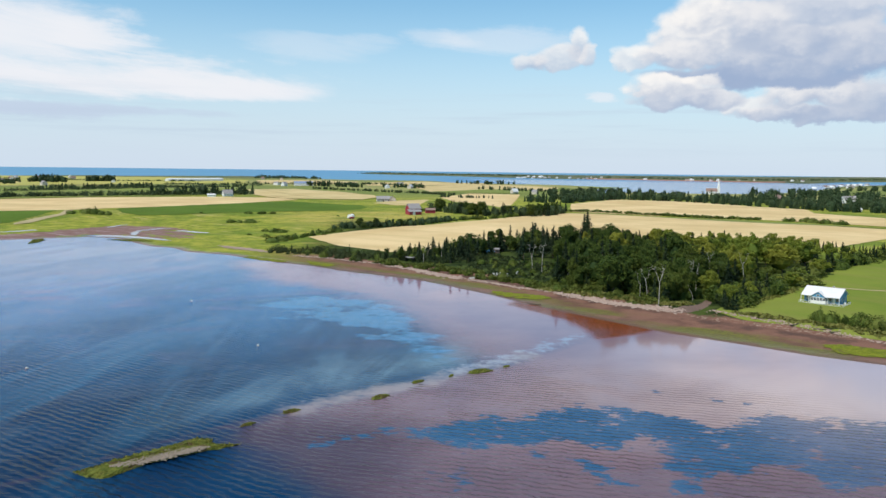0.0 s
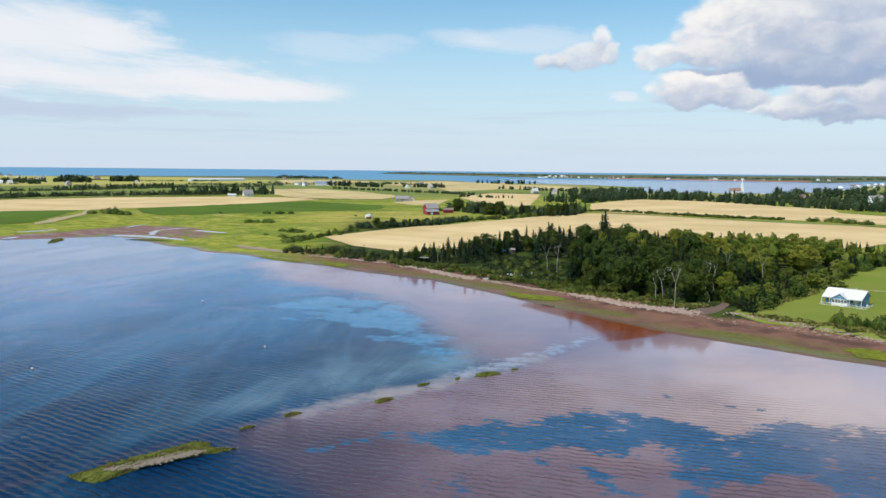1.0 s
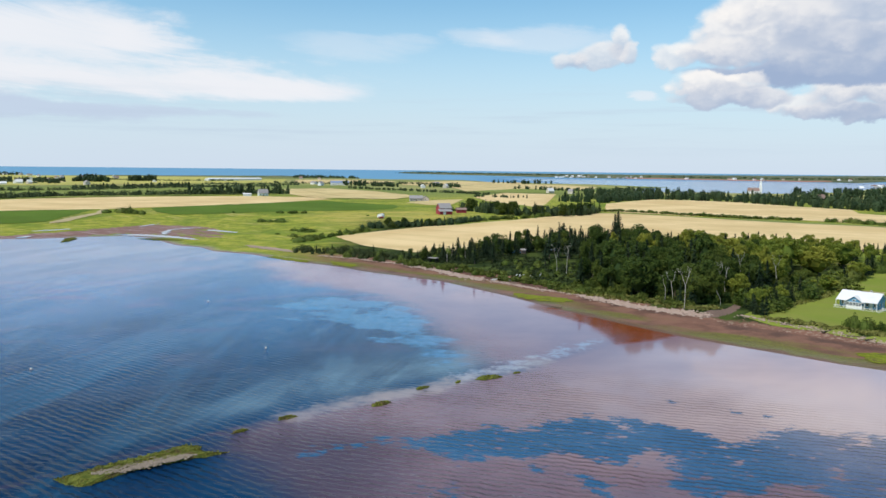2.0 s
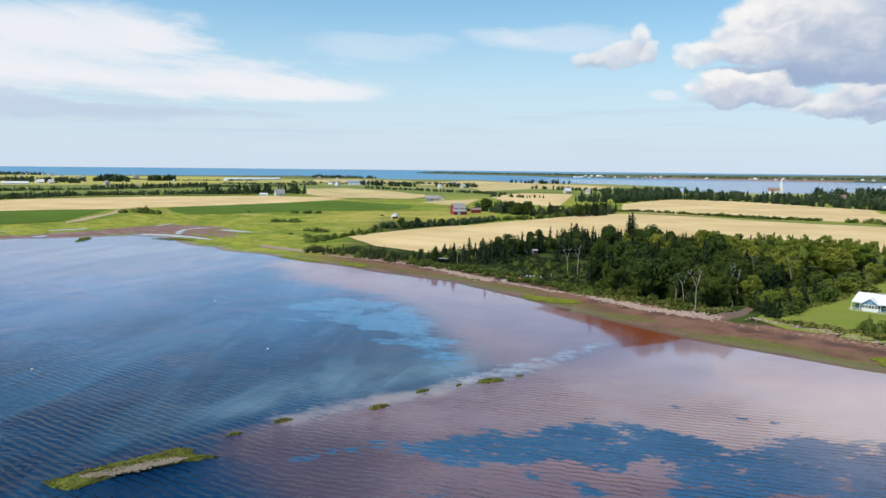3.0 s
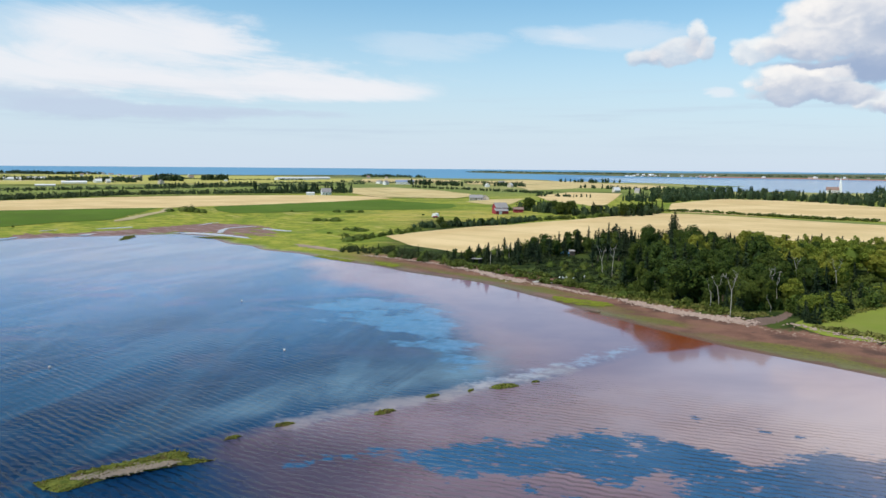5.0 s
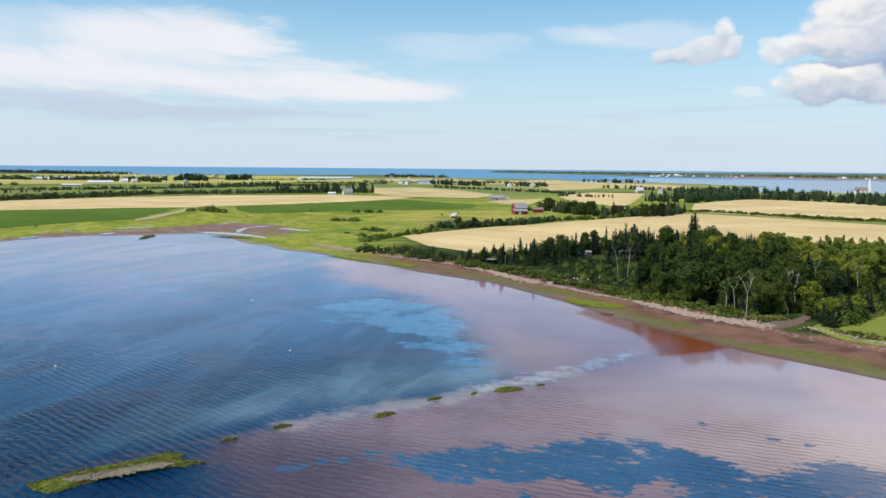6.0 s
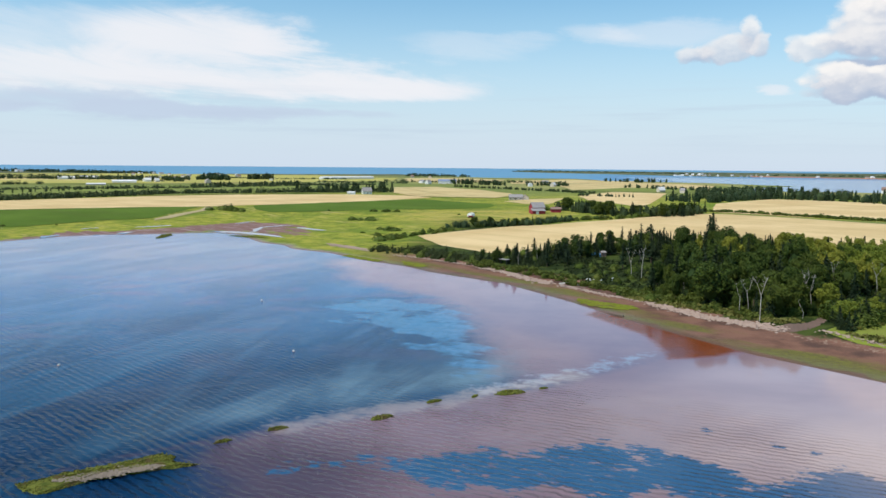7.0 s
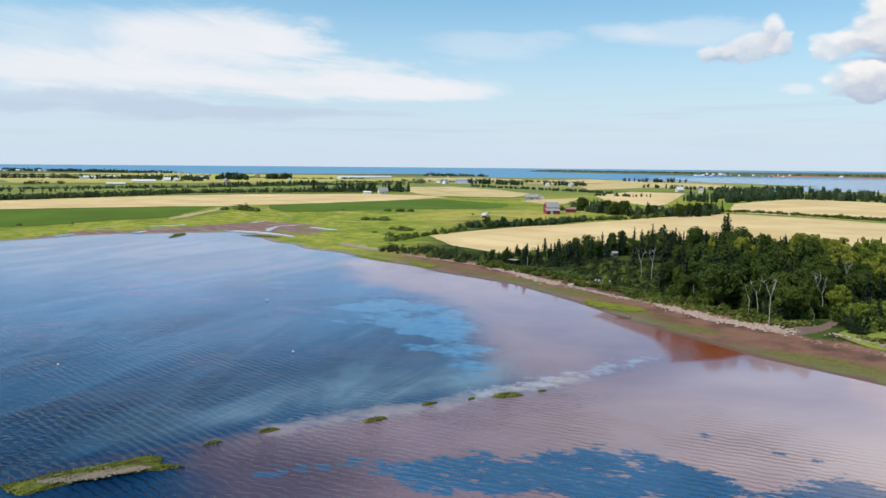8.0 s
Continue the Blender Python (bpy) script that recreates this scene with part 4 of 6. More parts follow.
def grove(name, line, gap, spread, low, high, label, seed, pointed=0.5, leaf=0.9, per=70, mat=None, sort="woods", wide=1.0):
    """A far belt of trees, joined into one crown of many clumps."""
    r = random.Random(seed)
    g = np.random.default_rng(seed)
    spots = np.array(scatter(line, gap, r) if spread == 0 else along(line, gap, r, spread))
    zs = terrain(spots[:, 0], spots[:, 1])[0]
    vs, fs, count = [], [], 0
    for (x, y), z in zip(spots, zs):
        h = r.uniform(low, high)
        if r.random() < pointed:
            w, t = h * 0.36, g.random(per)
            a = g.uniform(0, 6.28, per)
            c = np.stack([np.cos(a) * w / 2 * (1 - t) ** 0.8, np.sin(a) * w / 2 * (1 - t) ** 0.8, h * (0.08 + 0.92 * t)], 1)
            n = np.stack([np.cos(a), np.sin(a), np.full(per, 0.6)], 1)
            rings = [(0, w * 0.3), (h * 0.5, w * 0.2), (h * 0.95, 0.02)]
        else:
            w = h * r.uniform(0.7, 1.0) * wide
            n = ball(g, per)
            c = n * np.array([w / 2, w / 2, h * 0.42]) * g.uniform(0.6, 1.15, (per, 1)) + (0, 0, h * 0.5)
            q = 0.7 if wide > 1.2 else 1.0
            rings = [(0, w * 0.28), (h * 0.45 * q, w * 0.32 * q), (h * 0.75 * q, w * 0.16 * q), (h * 0.85 * q, 0.02)]
        v, f = cards(g, c, n, leaf * h / 10)
        hv, hf = core(rings, 6)
        both = np.concatenate([v, hv]) + (x, y, z - 0.3)
        vs.append(both)
        fs += [tuple(q + count) for q in f] + [tuple(q + count + len(v)) for q in hf]
        count += len(both)
    ob = mesh_object(name, np.concatenate(vs), fs, mat or FARLEAF)
    return tagged(ob, label, sort, kind="stuff")


rng = random.Random(4)
# the wood by the beach
WOOD = [(36, 247), (48, 236), (60, 221), (66, 216), (72, 219), (78, 224), (92, 242), (122, 276), (162, 306), (205, 334), (162, 334), (126, 348), (95, 372), (62, 392), (40, 372), (34, 340), (46, 312), (44, 280)]
# the broadest crowns: place, height, width, kind
GREAT = [(51, 228, 12.4, 12.5, "broad"), (65.3, 228, 10.6, 9.5, "broad"), (78, 257, 15.0, 11.0, "broad"), (89.5, 264, 13.8, 11.5, "light"), (110, 275, 12.4, 14.0, "light"), (97.5, 257, 12.0, 11.0, "light"), (118.5, 269, 10.4, 12.0, "light"),
         (69, 262, 12.4, 9.5, "broad"), (47.4, 262, 8.6, 9.0, "broad"), (135, 287, 9.2, 11.0, "light"), (58, 243, 11.0, 8.5, "broad")]
for x, y, h, w, kind in GREAT:
    plant(kind, x, y, h, rng, 10 * w / h / 7.6, "great trees of the wood", "wide-crowned dark green broadleaf tree" if kind == "broad" else "wide-crowned light green broadleaf tree")
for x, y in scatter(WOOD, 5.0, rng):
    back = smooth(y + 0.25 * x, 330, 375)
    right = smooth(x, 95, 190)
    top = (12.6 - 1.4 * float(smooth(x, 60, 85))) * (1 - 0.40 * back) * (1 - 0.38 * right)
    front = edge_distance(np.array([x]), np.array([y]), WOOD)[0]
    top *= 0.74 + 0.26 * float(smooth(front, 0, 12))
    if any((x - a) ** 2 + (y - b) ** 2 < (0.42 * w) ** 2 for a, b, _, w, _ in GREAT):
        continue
    # dark spruce mostly left, light leaves right, standing in for a cloud's shadow
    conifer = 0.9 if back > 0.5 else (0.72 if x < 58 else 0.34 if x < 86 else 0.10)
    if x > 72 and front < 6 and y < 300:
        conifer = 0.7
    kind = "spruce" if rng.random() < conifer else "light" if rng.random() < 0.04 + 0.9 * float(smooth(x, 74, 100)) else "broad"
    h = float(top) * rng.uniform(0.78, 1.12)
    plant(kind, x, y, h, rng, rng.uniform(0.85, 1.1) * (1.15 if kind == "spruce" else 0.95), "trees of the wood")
for x, y in along([(38, 248), (49, 240), (62, 224), (70, 222), (92, 246), (120, 276)], 4.0, rng, 3.0):
    plant("bush", x, y, rng.uniform(1.5, 4.0), rng, 1.0, "undergrowth of the wood")
for x, y in along([(39, 243), (49, 233), (59, 219.5), (66, 215)], 3.0, rng, 1.8):
    plant(rng.choice(("broad", "spruce", "spruce", "broad")), x, y, rng.uniform(4.0, 8.6), rng, 0.95, "trees of the wood")
for x, y in scatter([(76.5, 207), (84, 212), (102, 235), (94, 241), (82, 228), (77, 218)], 2.7, rng):
    plant(rng.choice(("spruce", "spruce", "spruce", "bush")), x, y, rng.uniform(3.0, 5.6), rng, 1.5, "trees along the lawn")
grove("undergrowth", [(38, 248), (49, 240), (62, 224), (70, 222), (92, 246), (120, 276)], 0.9, 3.0, 1.2, 3.4, "dense green undergrowth at the wood's edge", 31, 0.0, 1.0, 120, SHRUB, "undergrowth")
grove("undergrowth", [(-26, 308), (-8, 293), (6, 281), (20, 262), (34, 246), (46, 234), (58, 219), (66, 212)], 1.0, 2.4, 0.7, 2.4, "low green scrub along the bank", 32, 0.0, 1.7, 90, SHRUB, "undergrowth", 1.8)
grove("bank_grass", [(77, 200), (82, 195.5), (92, 186.5), (103, 174), (118, 157)], 0.16, 1.5, 0.25, 0.95, "rough yellow-green grass along the bank edge", 33, 0.0, 5.0, 26, FRINGE, "grass", 2.4)
grove("bank_grass", [(78, 205), (84, 211), (95, 222.5), (106, 234), (118, 247)], 0.35, 1.2, 0.25, 0.9, "rough yellow-green grass below the spruces", 38, 0.0, 5.0, 24, FRINGE, "grass", 2.4)
grove("bank_grass", [(30, 246), (40, 236.5), (50, 226.5), (58, 217.5), (64, 211.5), (70, 214)], 0.22, 1.3, 0.3, 1.1, "rough bright grass between the boulders and the wood", 39, 0.0, 4.5, 26, FRINGE, "grass", 2.2)
grove("hedge", [(98, 634), (122, 628), (157, 590), (193, 566), (216, 562), (224, 556)], 1.3, 2.2, 0.5, 2.6, "low green hedge along the lane", 34, 0.0, 3.2, 50, SHRUB, "hedge", 2.2)
grove("undergrowth", [(10, 306), (6, 290), (18, 268), (34, 252), (44, 262), (44, 292), (36, 316), (20, 320)], 2.2, 0, 0.3, 1.3, "rough grass and scrub in the clearing, darkened as in shade", 35, 0.0, 3.0, 46, SHADE_SCRUB, "undergrowth", 2.4)
grove("undergrowth", [(-80, 349), (-62, 341), (-45, 328), (-26, 312)], 0.6, 4.5, 1.2, 3.6, "dense dark scrub above the beach", 36, 0.25, 0.6, 90, SHADE_SCRUB, "undergrowth", 1.7)
grove("undergrowth", [(-28, 314), (-14, 303), (-2, 296), (10, 306), (24, 326), (10, 334), (-10, 326)], 1.6, 0, 0.8, 3.0, "dense dark scrub among the spruces", 37, 0.2, 0.7, 60, SHADE_SCRUB, "undergrowth", 1.5)
# ragged conifers round the clearing
LEFT_WOOD = [(-26, 312), (-14, 304), (-4, 302), (6, 310), (14, 322), (30, 340), (46, 350), (50, 372), (20, 352), (-8, 330), (-22, 320)]
for x, y in scatter(LEFT_WOOD, 3.2, rng):
    h = 3.2 + 4.4 * float(smooth(x, -25, 30)) + rng.choice((-1.2, -0.6, 0.2, 0.8, 2.2)) + rng.uniform(-0.5, 0.5)
    kind = rng.choice(("spruce", "spruce", "broad", "spruce", "bush", "grey") if x < 0 else ("spruce", "spruce", "broad", "broad", "thin", "bush"))
    plant(kind, x, y, h * (0.85 if kind in ("broad", "bush") else 1.0), rng, rng.uniform(1.4, 2.0) if kind in ("spruce", "thin", "grey") else rng.uniform(0.8, 1.05), "trees round the clearing")
for x, y, h in ((37, 322, 14.5), (41, 318, 13.2), (33, 318, 12.5), (45, 316, 13.4), (10, 306, 9), (3, 300, 8), (72, 388, 13.5), (71, 391, 12), (30, 300, 9)):
    plant("thin" if h != 13.5 and h != 12 else "spruce", x, y, h, rng, 1.4, "trees round the clearing")
# undergrowth above the beach
for x, y in along([(-80, 348), (-62, 340), (-45, 327), (-26, 311)], 5.0, rng, 4):
    plant(rng.choice(("bush", "bush", "bush", "spruce")), x, y, rng.uniform(2.5, 4.5), rng, 1.1, "shrubs on the bank")
for x, y in along([(-26, 308), (-8, 293), (6, 281), (20, 262), (34, 246), (46, 234), (58, 219), (66, 212)], 4.0, rng, 2.5):
    plant("bush", x, y, rng.uniform(1.0, 3.2), rng, 1.0, "shrubs on the bank")
for x, y in along([(77, 213), (84, 216), (93, 226.5), (103, 236.5), (114, 248), (126, 261), (140, 276), (158, 292), (200, 326)], 3.0, rng, 1.4):
    plant(rng.choice(("spruce", "spruce", "spruce", "light", "bush")), x, y, rng.uniform(3.6, 6.6), rng, 1.55, "trees along the lawn")
for x, y in along([(77, 203), (80, 211), (86, 218)], 1.5, rng, 2.0):
    plant("spruce", x, y, rng.uniform(2.8, 4.8), rng, 1.6, "trees along the lawn")
for x, y in along([(92, 192), (95, 188), (99, 184), (103, 178)], 1.3, rng, 1.6):
    plant("bush", x, y, rng.uniform(2.4, 4.4), rng, 0.85, "shrubs before the cottage", "dark leafy shrub on the bank before the cottage")
for x, y in scatter([(14, 300), (22, 268), (34, 258), (42, 290), (36, 310)], 5.5, rng):
    plant("bush", x, y, rng.uniform(0.8, 3.0), rng, 1.0, "shrubs in the clearing")
# hedges and belts of trees between the fields
for x, y in along([(-84, 392), (-70, 418), (-57, 438)], 3.2, rng, 4):
    plant("bush", x, y, rng.uniform(2, 4), rng, 1.2, "hedge beside the grain")
for x, y in along([(-57, 452), (-35, 453), (-16, 466)], 2.6, rng, 3):
    plant(rng.choice(("bush", "broad", "spruce")), x, y, rng.uniform(3.5, 6.0), rng, 1.2, "hedge beside the grain")
for x, y in along([(-14, 470), (4, 497), (36, 530), (60, 575)], 3.2, rng, 4):
    plant("bush", x, y, rng.uniform(2, 4.2), rng, 1.3, "hedge beside the grain")
for x, y in along([(-4, 606), (18, 570), (41, 550), (68, 560), (92, 612)], 3.4, rng, 6):
    plant(rng.choice(("spruce", "spruce", "broad")), x, y, rng.uniform(6.5, 10.5), rng, 1.2, "belt of trees by the barn")
for x, y in along([(98, 634), (122, 628), (157, 590), (193, 566), (216, 562), (224, 556)], 5.0, rng, 3):
    if rng.random() < 0.9:
        plant("bush", x, y, rng.uniform(1.6, 3.6), rng, 1.5, "hedge along the lane")
for x, y in along([(236, 546), (250, 538), (254, 522), (262, 505)], 3.5, rng, 2):
    plant("bush", x, y, rng.uniform(2.5, 4.5), rng, 1.3, "hedge along the lane")
grove("hedge", [(-62, 449), (-35, 453), (-16, 466), (4, 497)], 1.1, 3.5, 2.2, 4.8, "dense dark hedge beside the grain", 41, 0.2, 0.9, 56, FARLEAF, "hedge", 1.2)
grove("woods", [(-4, 606), (18, 572), (41, 554), (68, 564), (90, 606)], 1.5, 7, 4.5, 9.0, "dense dark belt of trees by the barn", 42, 0.35, 0.8, 60)
# shrubs in the marsh meadow
for x, y, h in ((-252, 548, 6), (-246, 545, 8), (-240, 542, 6.5), (-235, 540, 5), (-262, 542, 4.5), (-139, 504, 4), (-133, 503, 4.5), (-126, 503, 4), (-178, 567, 3), (-143, 568, 4), (-134, 569, 4), (-126, 570, 3.5), (-103, 447, 4.5), (-97, 443, 4.5),
                (-92, 440, 4), (-108, 429, 2.5), (-96, 417, 3), (-90, 402, 5), (-84, 398, 6), (-86, 388, 5), (-318, 404, 2), (-298, 424, 2), (-20, 600, 6), (-12, 604, 7), (-66, 560, 2), (-74, 540, 2)):
    plant("bush", x, y, h * rng.uniform(0.45, 0.8), rng, rng.uniform(1.3, 2.4), "shrubs in the meadow")


def bare_tree(x, y, height, seed, forks=3, label="dead standing tree with bleached bare limbs"):
    r = random.Random(seed)
    ob = thing("dead_tree", pose(x, y, gz(x, y) - 0.1, 0, 0, r.uniform(0, 360)), label, "tree", "dead trees of the wood")
    bm = bmesh.new()
    tops = []
    w = 0.078 * height / 10
    p = [(0, 0, -0.3), (r.uniform(-.3, .3), r.uniform(-.3, .3), height * 0.25), (r.uniform(-.7, .7), r.uniform(-.5, .5), height * r.uniform(0.42, 0.6))]
    tube(bm, p, [w * 1.2, w, w * 0.8])
    part("trunk", bm, PALE, ob)
    for i in range(forks):
        a = i * 6.28 / forks + r.uniform(-.5, .5)
        bm = bmesh.new()
        s = r.uniform(0.10, 0.2) * height
        q = [Vector(p[2]) - Vector((0, 0, .1)), Vector((p[2][0] + math.cos(a) * s * 0.6, p[2][1] + math.sin(a) * s * 0.6, height * r.uniform(0.62, 0.76))), Vector((p[2][0] + math.cos(a + 0.5) * s, p[2][1] + math.sin(a + 0.5) * s, height * r.uniform(0.80, 1.0)))]
        tube(bm, q, [w * 0.7, w * 0.45, w * 0.12], 5)
        for k in range(6):
            b = q[1].lerp(q[2], r.random())
            d = Vector((r.uniform(-1, 1), r.uniform(-1, 1), r.uniform(0.2, 1.0))).normalized() * height * 0.1
            tube(bm, [b, b + d * 0.6, b + d + Vector((0, 0, 0.1))], [w * 0.28, w * 0.2, w * 0.06], 4)
        part("limb", bm, PALE, ob)
    return ob


for i, (x, y, h, k) in enumerate(((32.1, 277, 11.0, 2), (35.4, 275, 11.5, 3), (46.5, 252, 7.0, 1), (56.6, 219.5, 8.5, 1), (59, 220.5, 10.0, 2), (60.4, 213.3, 12.4, 3), (74, 229.5, 11.5, 2), (75.5, 228, 10.5, 3), (86, 247.5, 12.0, 2),
                                  (-0.5, 300, 8.5, 1), (-7.5, 300, 8.0, 1), (71.1, 217.6, 5.4, 1), (41.2, 252, 5.0, 1), (63.5, 219, 8.0, 1), (98, 250, 11.0, 2))):
    bare_tree(x, y, h, 60 + i, k)


for k, far_line in enumerate(([(-1250, 1480), (-1050, 1420), (-900, 1380), (-760, 1300)], [(-900, 1720), (-760, 1650), (-640, 1640), (-540, 1700)], [(-1500, 1650), (-1250, 1700), (-1050, 1640)], [(-520, 1450), (-430, 1420), (-330, 1400)])):
    grove("woods", far_line, 3.6, 14, 1.6, 5.4, "broken line of far trees between fields", 70 + k, 0.1, 1.4, 34, None, "woods", 2.6)
grove("woods", [(86, 828), (119, 790), (160, 860), (200, 925), (283, 873), (306, 785), (340, 738), (385, 665)], 2.8, 11, 5, 12.5, "dark mixed wood beyond the grain fields", 1, 0.5, 0.6, 100)
grove("woods", [(120, 900), (200, 960), (300, 930), (330, 840), (380, 760), (450, 690)], 3.2, 20, 6, 13.5, "dark mixed wood beyond the grain fields", 2, 0.4, 0.65, 90)
grove("woods", [(340, 900), (400, 860), (460, 800), (540, 740)], 3, 25, 6, 14.5, "dark mixed wood round the houses", 3, 0.25, 0.65, 90)
grove("woods", [(420, 1000), (520, 930), (620, 860), (760, 800)], 4, 40, 9, 14, "dark mixed wood round the houses", 4, 0.2)
grove("woods", [(480, 1180), (640, 1120), (820, 1050)], 4, 50, 9, 13, "dark mixed wood behind the town", 5, 0.3)
grove("woods", [(140, 1060), (230, 1150), (300, 1130)], 4, 15, 7, 11, "dark mixed wood behind the town", 15, 0.4)
grove("woods", [(-640, 440), (-560, 530), (-512, 600), (-487, 655), (-467, 718), (-448, 800), (-410, 838), (-362, 870), (-301, 920), (-247, 985)], 1.1, 7, 3.2, 7.0, "dark dense line of trees behind the strip field", 6, 0.15, 1.1, 44, None, "woods", 1.6)
grove("woods", [(-335, 905), (-300, 930), (-262, 960), (-245, 985)], 4, 14, 9, 15, "dark clump of spruces round a white house", 7, 0.7)
grove("woods", [(-720, 760), (-610, 880), (-514, 990), (-461, 1085), (-424, 1200), (-335, 1295)], 2.0, 10, 2.4, 5.4, "broken line of trees between far fields", 8, 0.1, 1.3, 40, None, "woods", 2.2)
grove("woods", [(-245, 1440), (-200, 1420), (-150, 1400)], 3, 14, 7, 11, "dark clump of trees by the white barn", 9, 0.4, 1.2, 50)
grove("woods", [(-210, 1240), (-120, 1180), (-40, 1090), (10, 1000)], 2.5, 6, 2.5, 5, "hedge between far fields", 10, 0.3, 1.2, 40)
grove("woods", [(-110, 1420), (-60, 1400), (-30, 1350)], 3.5, 16, 4, 9, "clump of trees round a far farm", 11, 0.3, 1.2, 40)
grove("woods", [(60, 1330), (150, 1290), (220, 1310)], 5, 8, 5, 8, "line of trees by the far fields", 12, 0.4, 1.2, 40)
grove("woods", [(-4, 925), (30, 905), (50, 890)], 2.5, 8, 2.5, 5, "hedge between far fields", 13, 0.2, 1.2, 40)


# ---- buildings ----
def gable_roof(bm, x0, x1, y0, y1, eave, ridge, over=0.35, thick=0.18):
    """Two slopes with thickness, ridge along x."""
    ym = (y0 + y1) / 2
    s = (ridge - eave) / (ym - y0)
    lo = eave - over * s
    prism(bm, [(y0 - over, lo), (ym, ridge), (y1 + over, lo), (y1 + over, lo + thick), (ym, ridge + thick * 1.2), (y0 - over, lo + thick)], "x", x0 - over, x1 + over)


def window(parent, x, y, z, w, h, axis="x", trim=None, out=-1):
    """A framed pane on a wall; axis: the wall's run."""
    f = 0.09
    bm = bmesh.new()
    for a0, a1, z0, z1 in ((-w / 2, w / 2, -h / 2, -h / 2 + f), (-w / 2, w / 2, h / 2 - f, h / 2), (-w / 2, -w / 2 + f, -h / 2, h / 2), (w / 2 - f, w / 2, -h / 2, h / 2), (-f / 3, f / 3, -h / 2, h / 2)):
        if axis == "x":
            box(bm, x + a0, y - 0.05, z + z0, x + a1, y + 0.05, z + z1)
        else:
            box(bm, x - 0.05, y + a0, z + z0, x + 0.05, y + a1, z + z1)
    fr = part("window", bm, trim or WHITE, parent)
    bm = boxes((x - w / 2 + f, y - 0.02, z - h / 2 + f, x + w / 2 - f, y + 0.02, z + h / 2 - f) if axis == "x" else (x - 0.02, y - w / 2 + f, z - h / 2 + f, x + 0.02, y + w / 2 - f, z + h / 2 - f))
    part("pane", bm, GLASS, fr)
    return fr


def body_with_gables(x0, x1, y0, y1, eave, ridge):
    bm = bmesh.new()
    ym = (y0 + y1) / 2
    prism(bm, [(y0, -0.5), (y1, -0.5), (y1, eave), (ym, ridge), (y0, eave)], "x", x0, x1)
    return bm


def small_house(x, y, turn, length, depth, eave, ridge, wall, roof, label, name="house", detail=True, group=""):
    ob = thing(name, pose(x, y, gz(x, y), 0, 0, turn), label, "house", group)
    x0, x1, y0, y1 = -length / 2, length / 2, -depth / 2, depth / 2
    part("wall", body_with_gables(x0, x1, y0, y1, eave, ridge), wall, ob)
    bm = bmesh.new()
    gable_roof(bm, x0, x1, y0, y1, eave + 0.03, ridge + 0.03)
    r = part("roof", bm, roof, ob)
    if detail:
        part("chimney", boxes((length * 0.15, -0.3, ridge - 0.6, length * 0.15 + 0.6, 0.3, ridge + 0.8)), BROWN_ROOF, r)
        n = max(2, int(length / 3))
        for i in range(n):
            window(ob, x0 + (i + 0.5) * length / n, y0 - 0.03, 1.4, 1.0, 1.2)
        for sx, s in ((x0 - 0.03, 1), (x1 + 0.03, 1)):
            window(ob, sx, 0, 1.4, 1.0, 1.2, "y")
            if ridge > 5.5:
                window(ob, sx, 0, eave + 0.6, 0.9, 1.1, "y")
        part("door", boxes((-0.45, y0 - 0.06, 0, 0.45, y0 - 0.01, 2.05)), DARK, ob)
    return ob


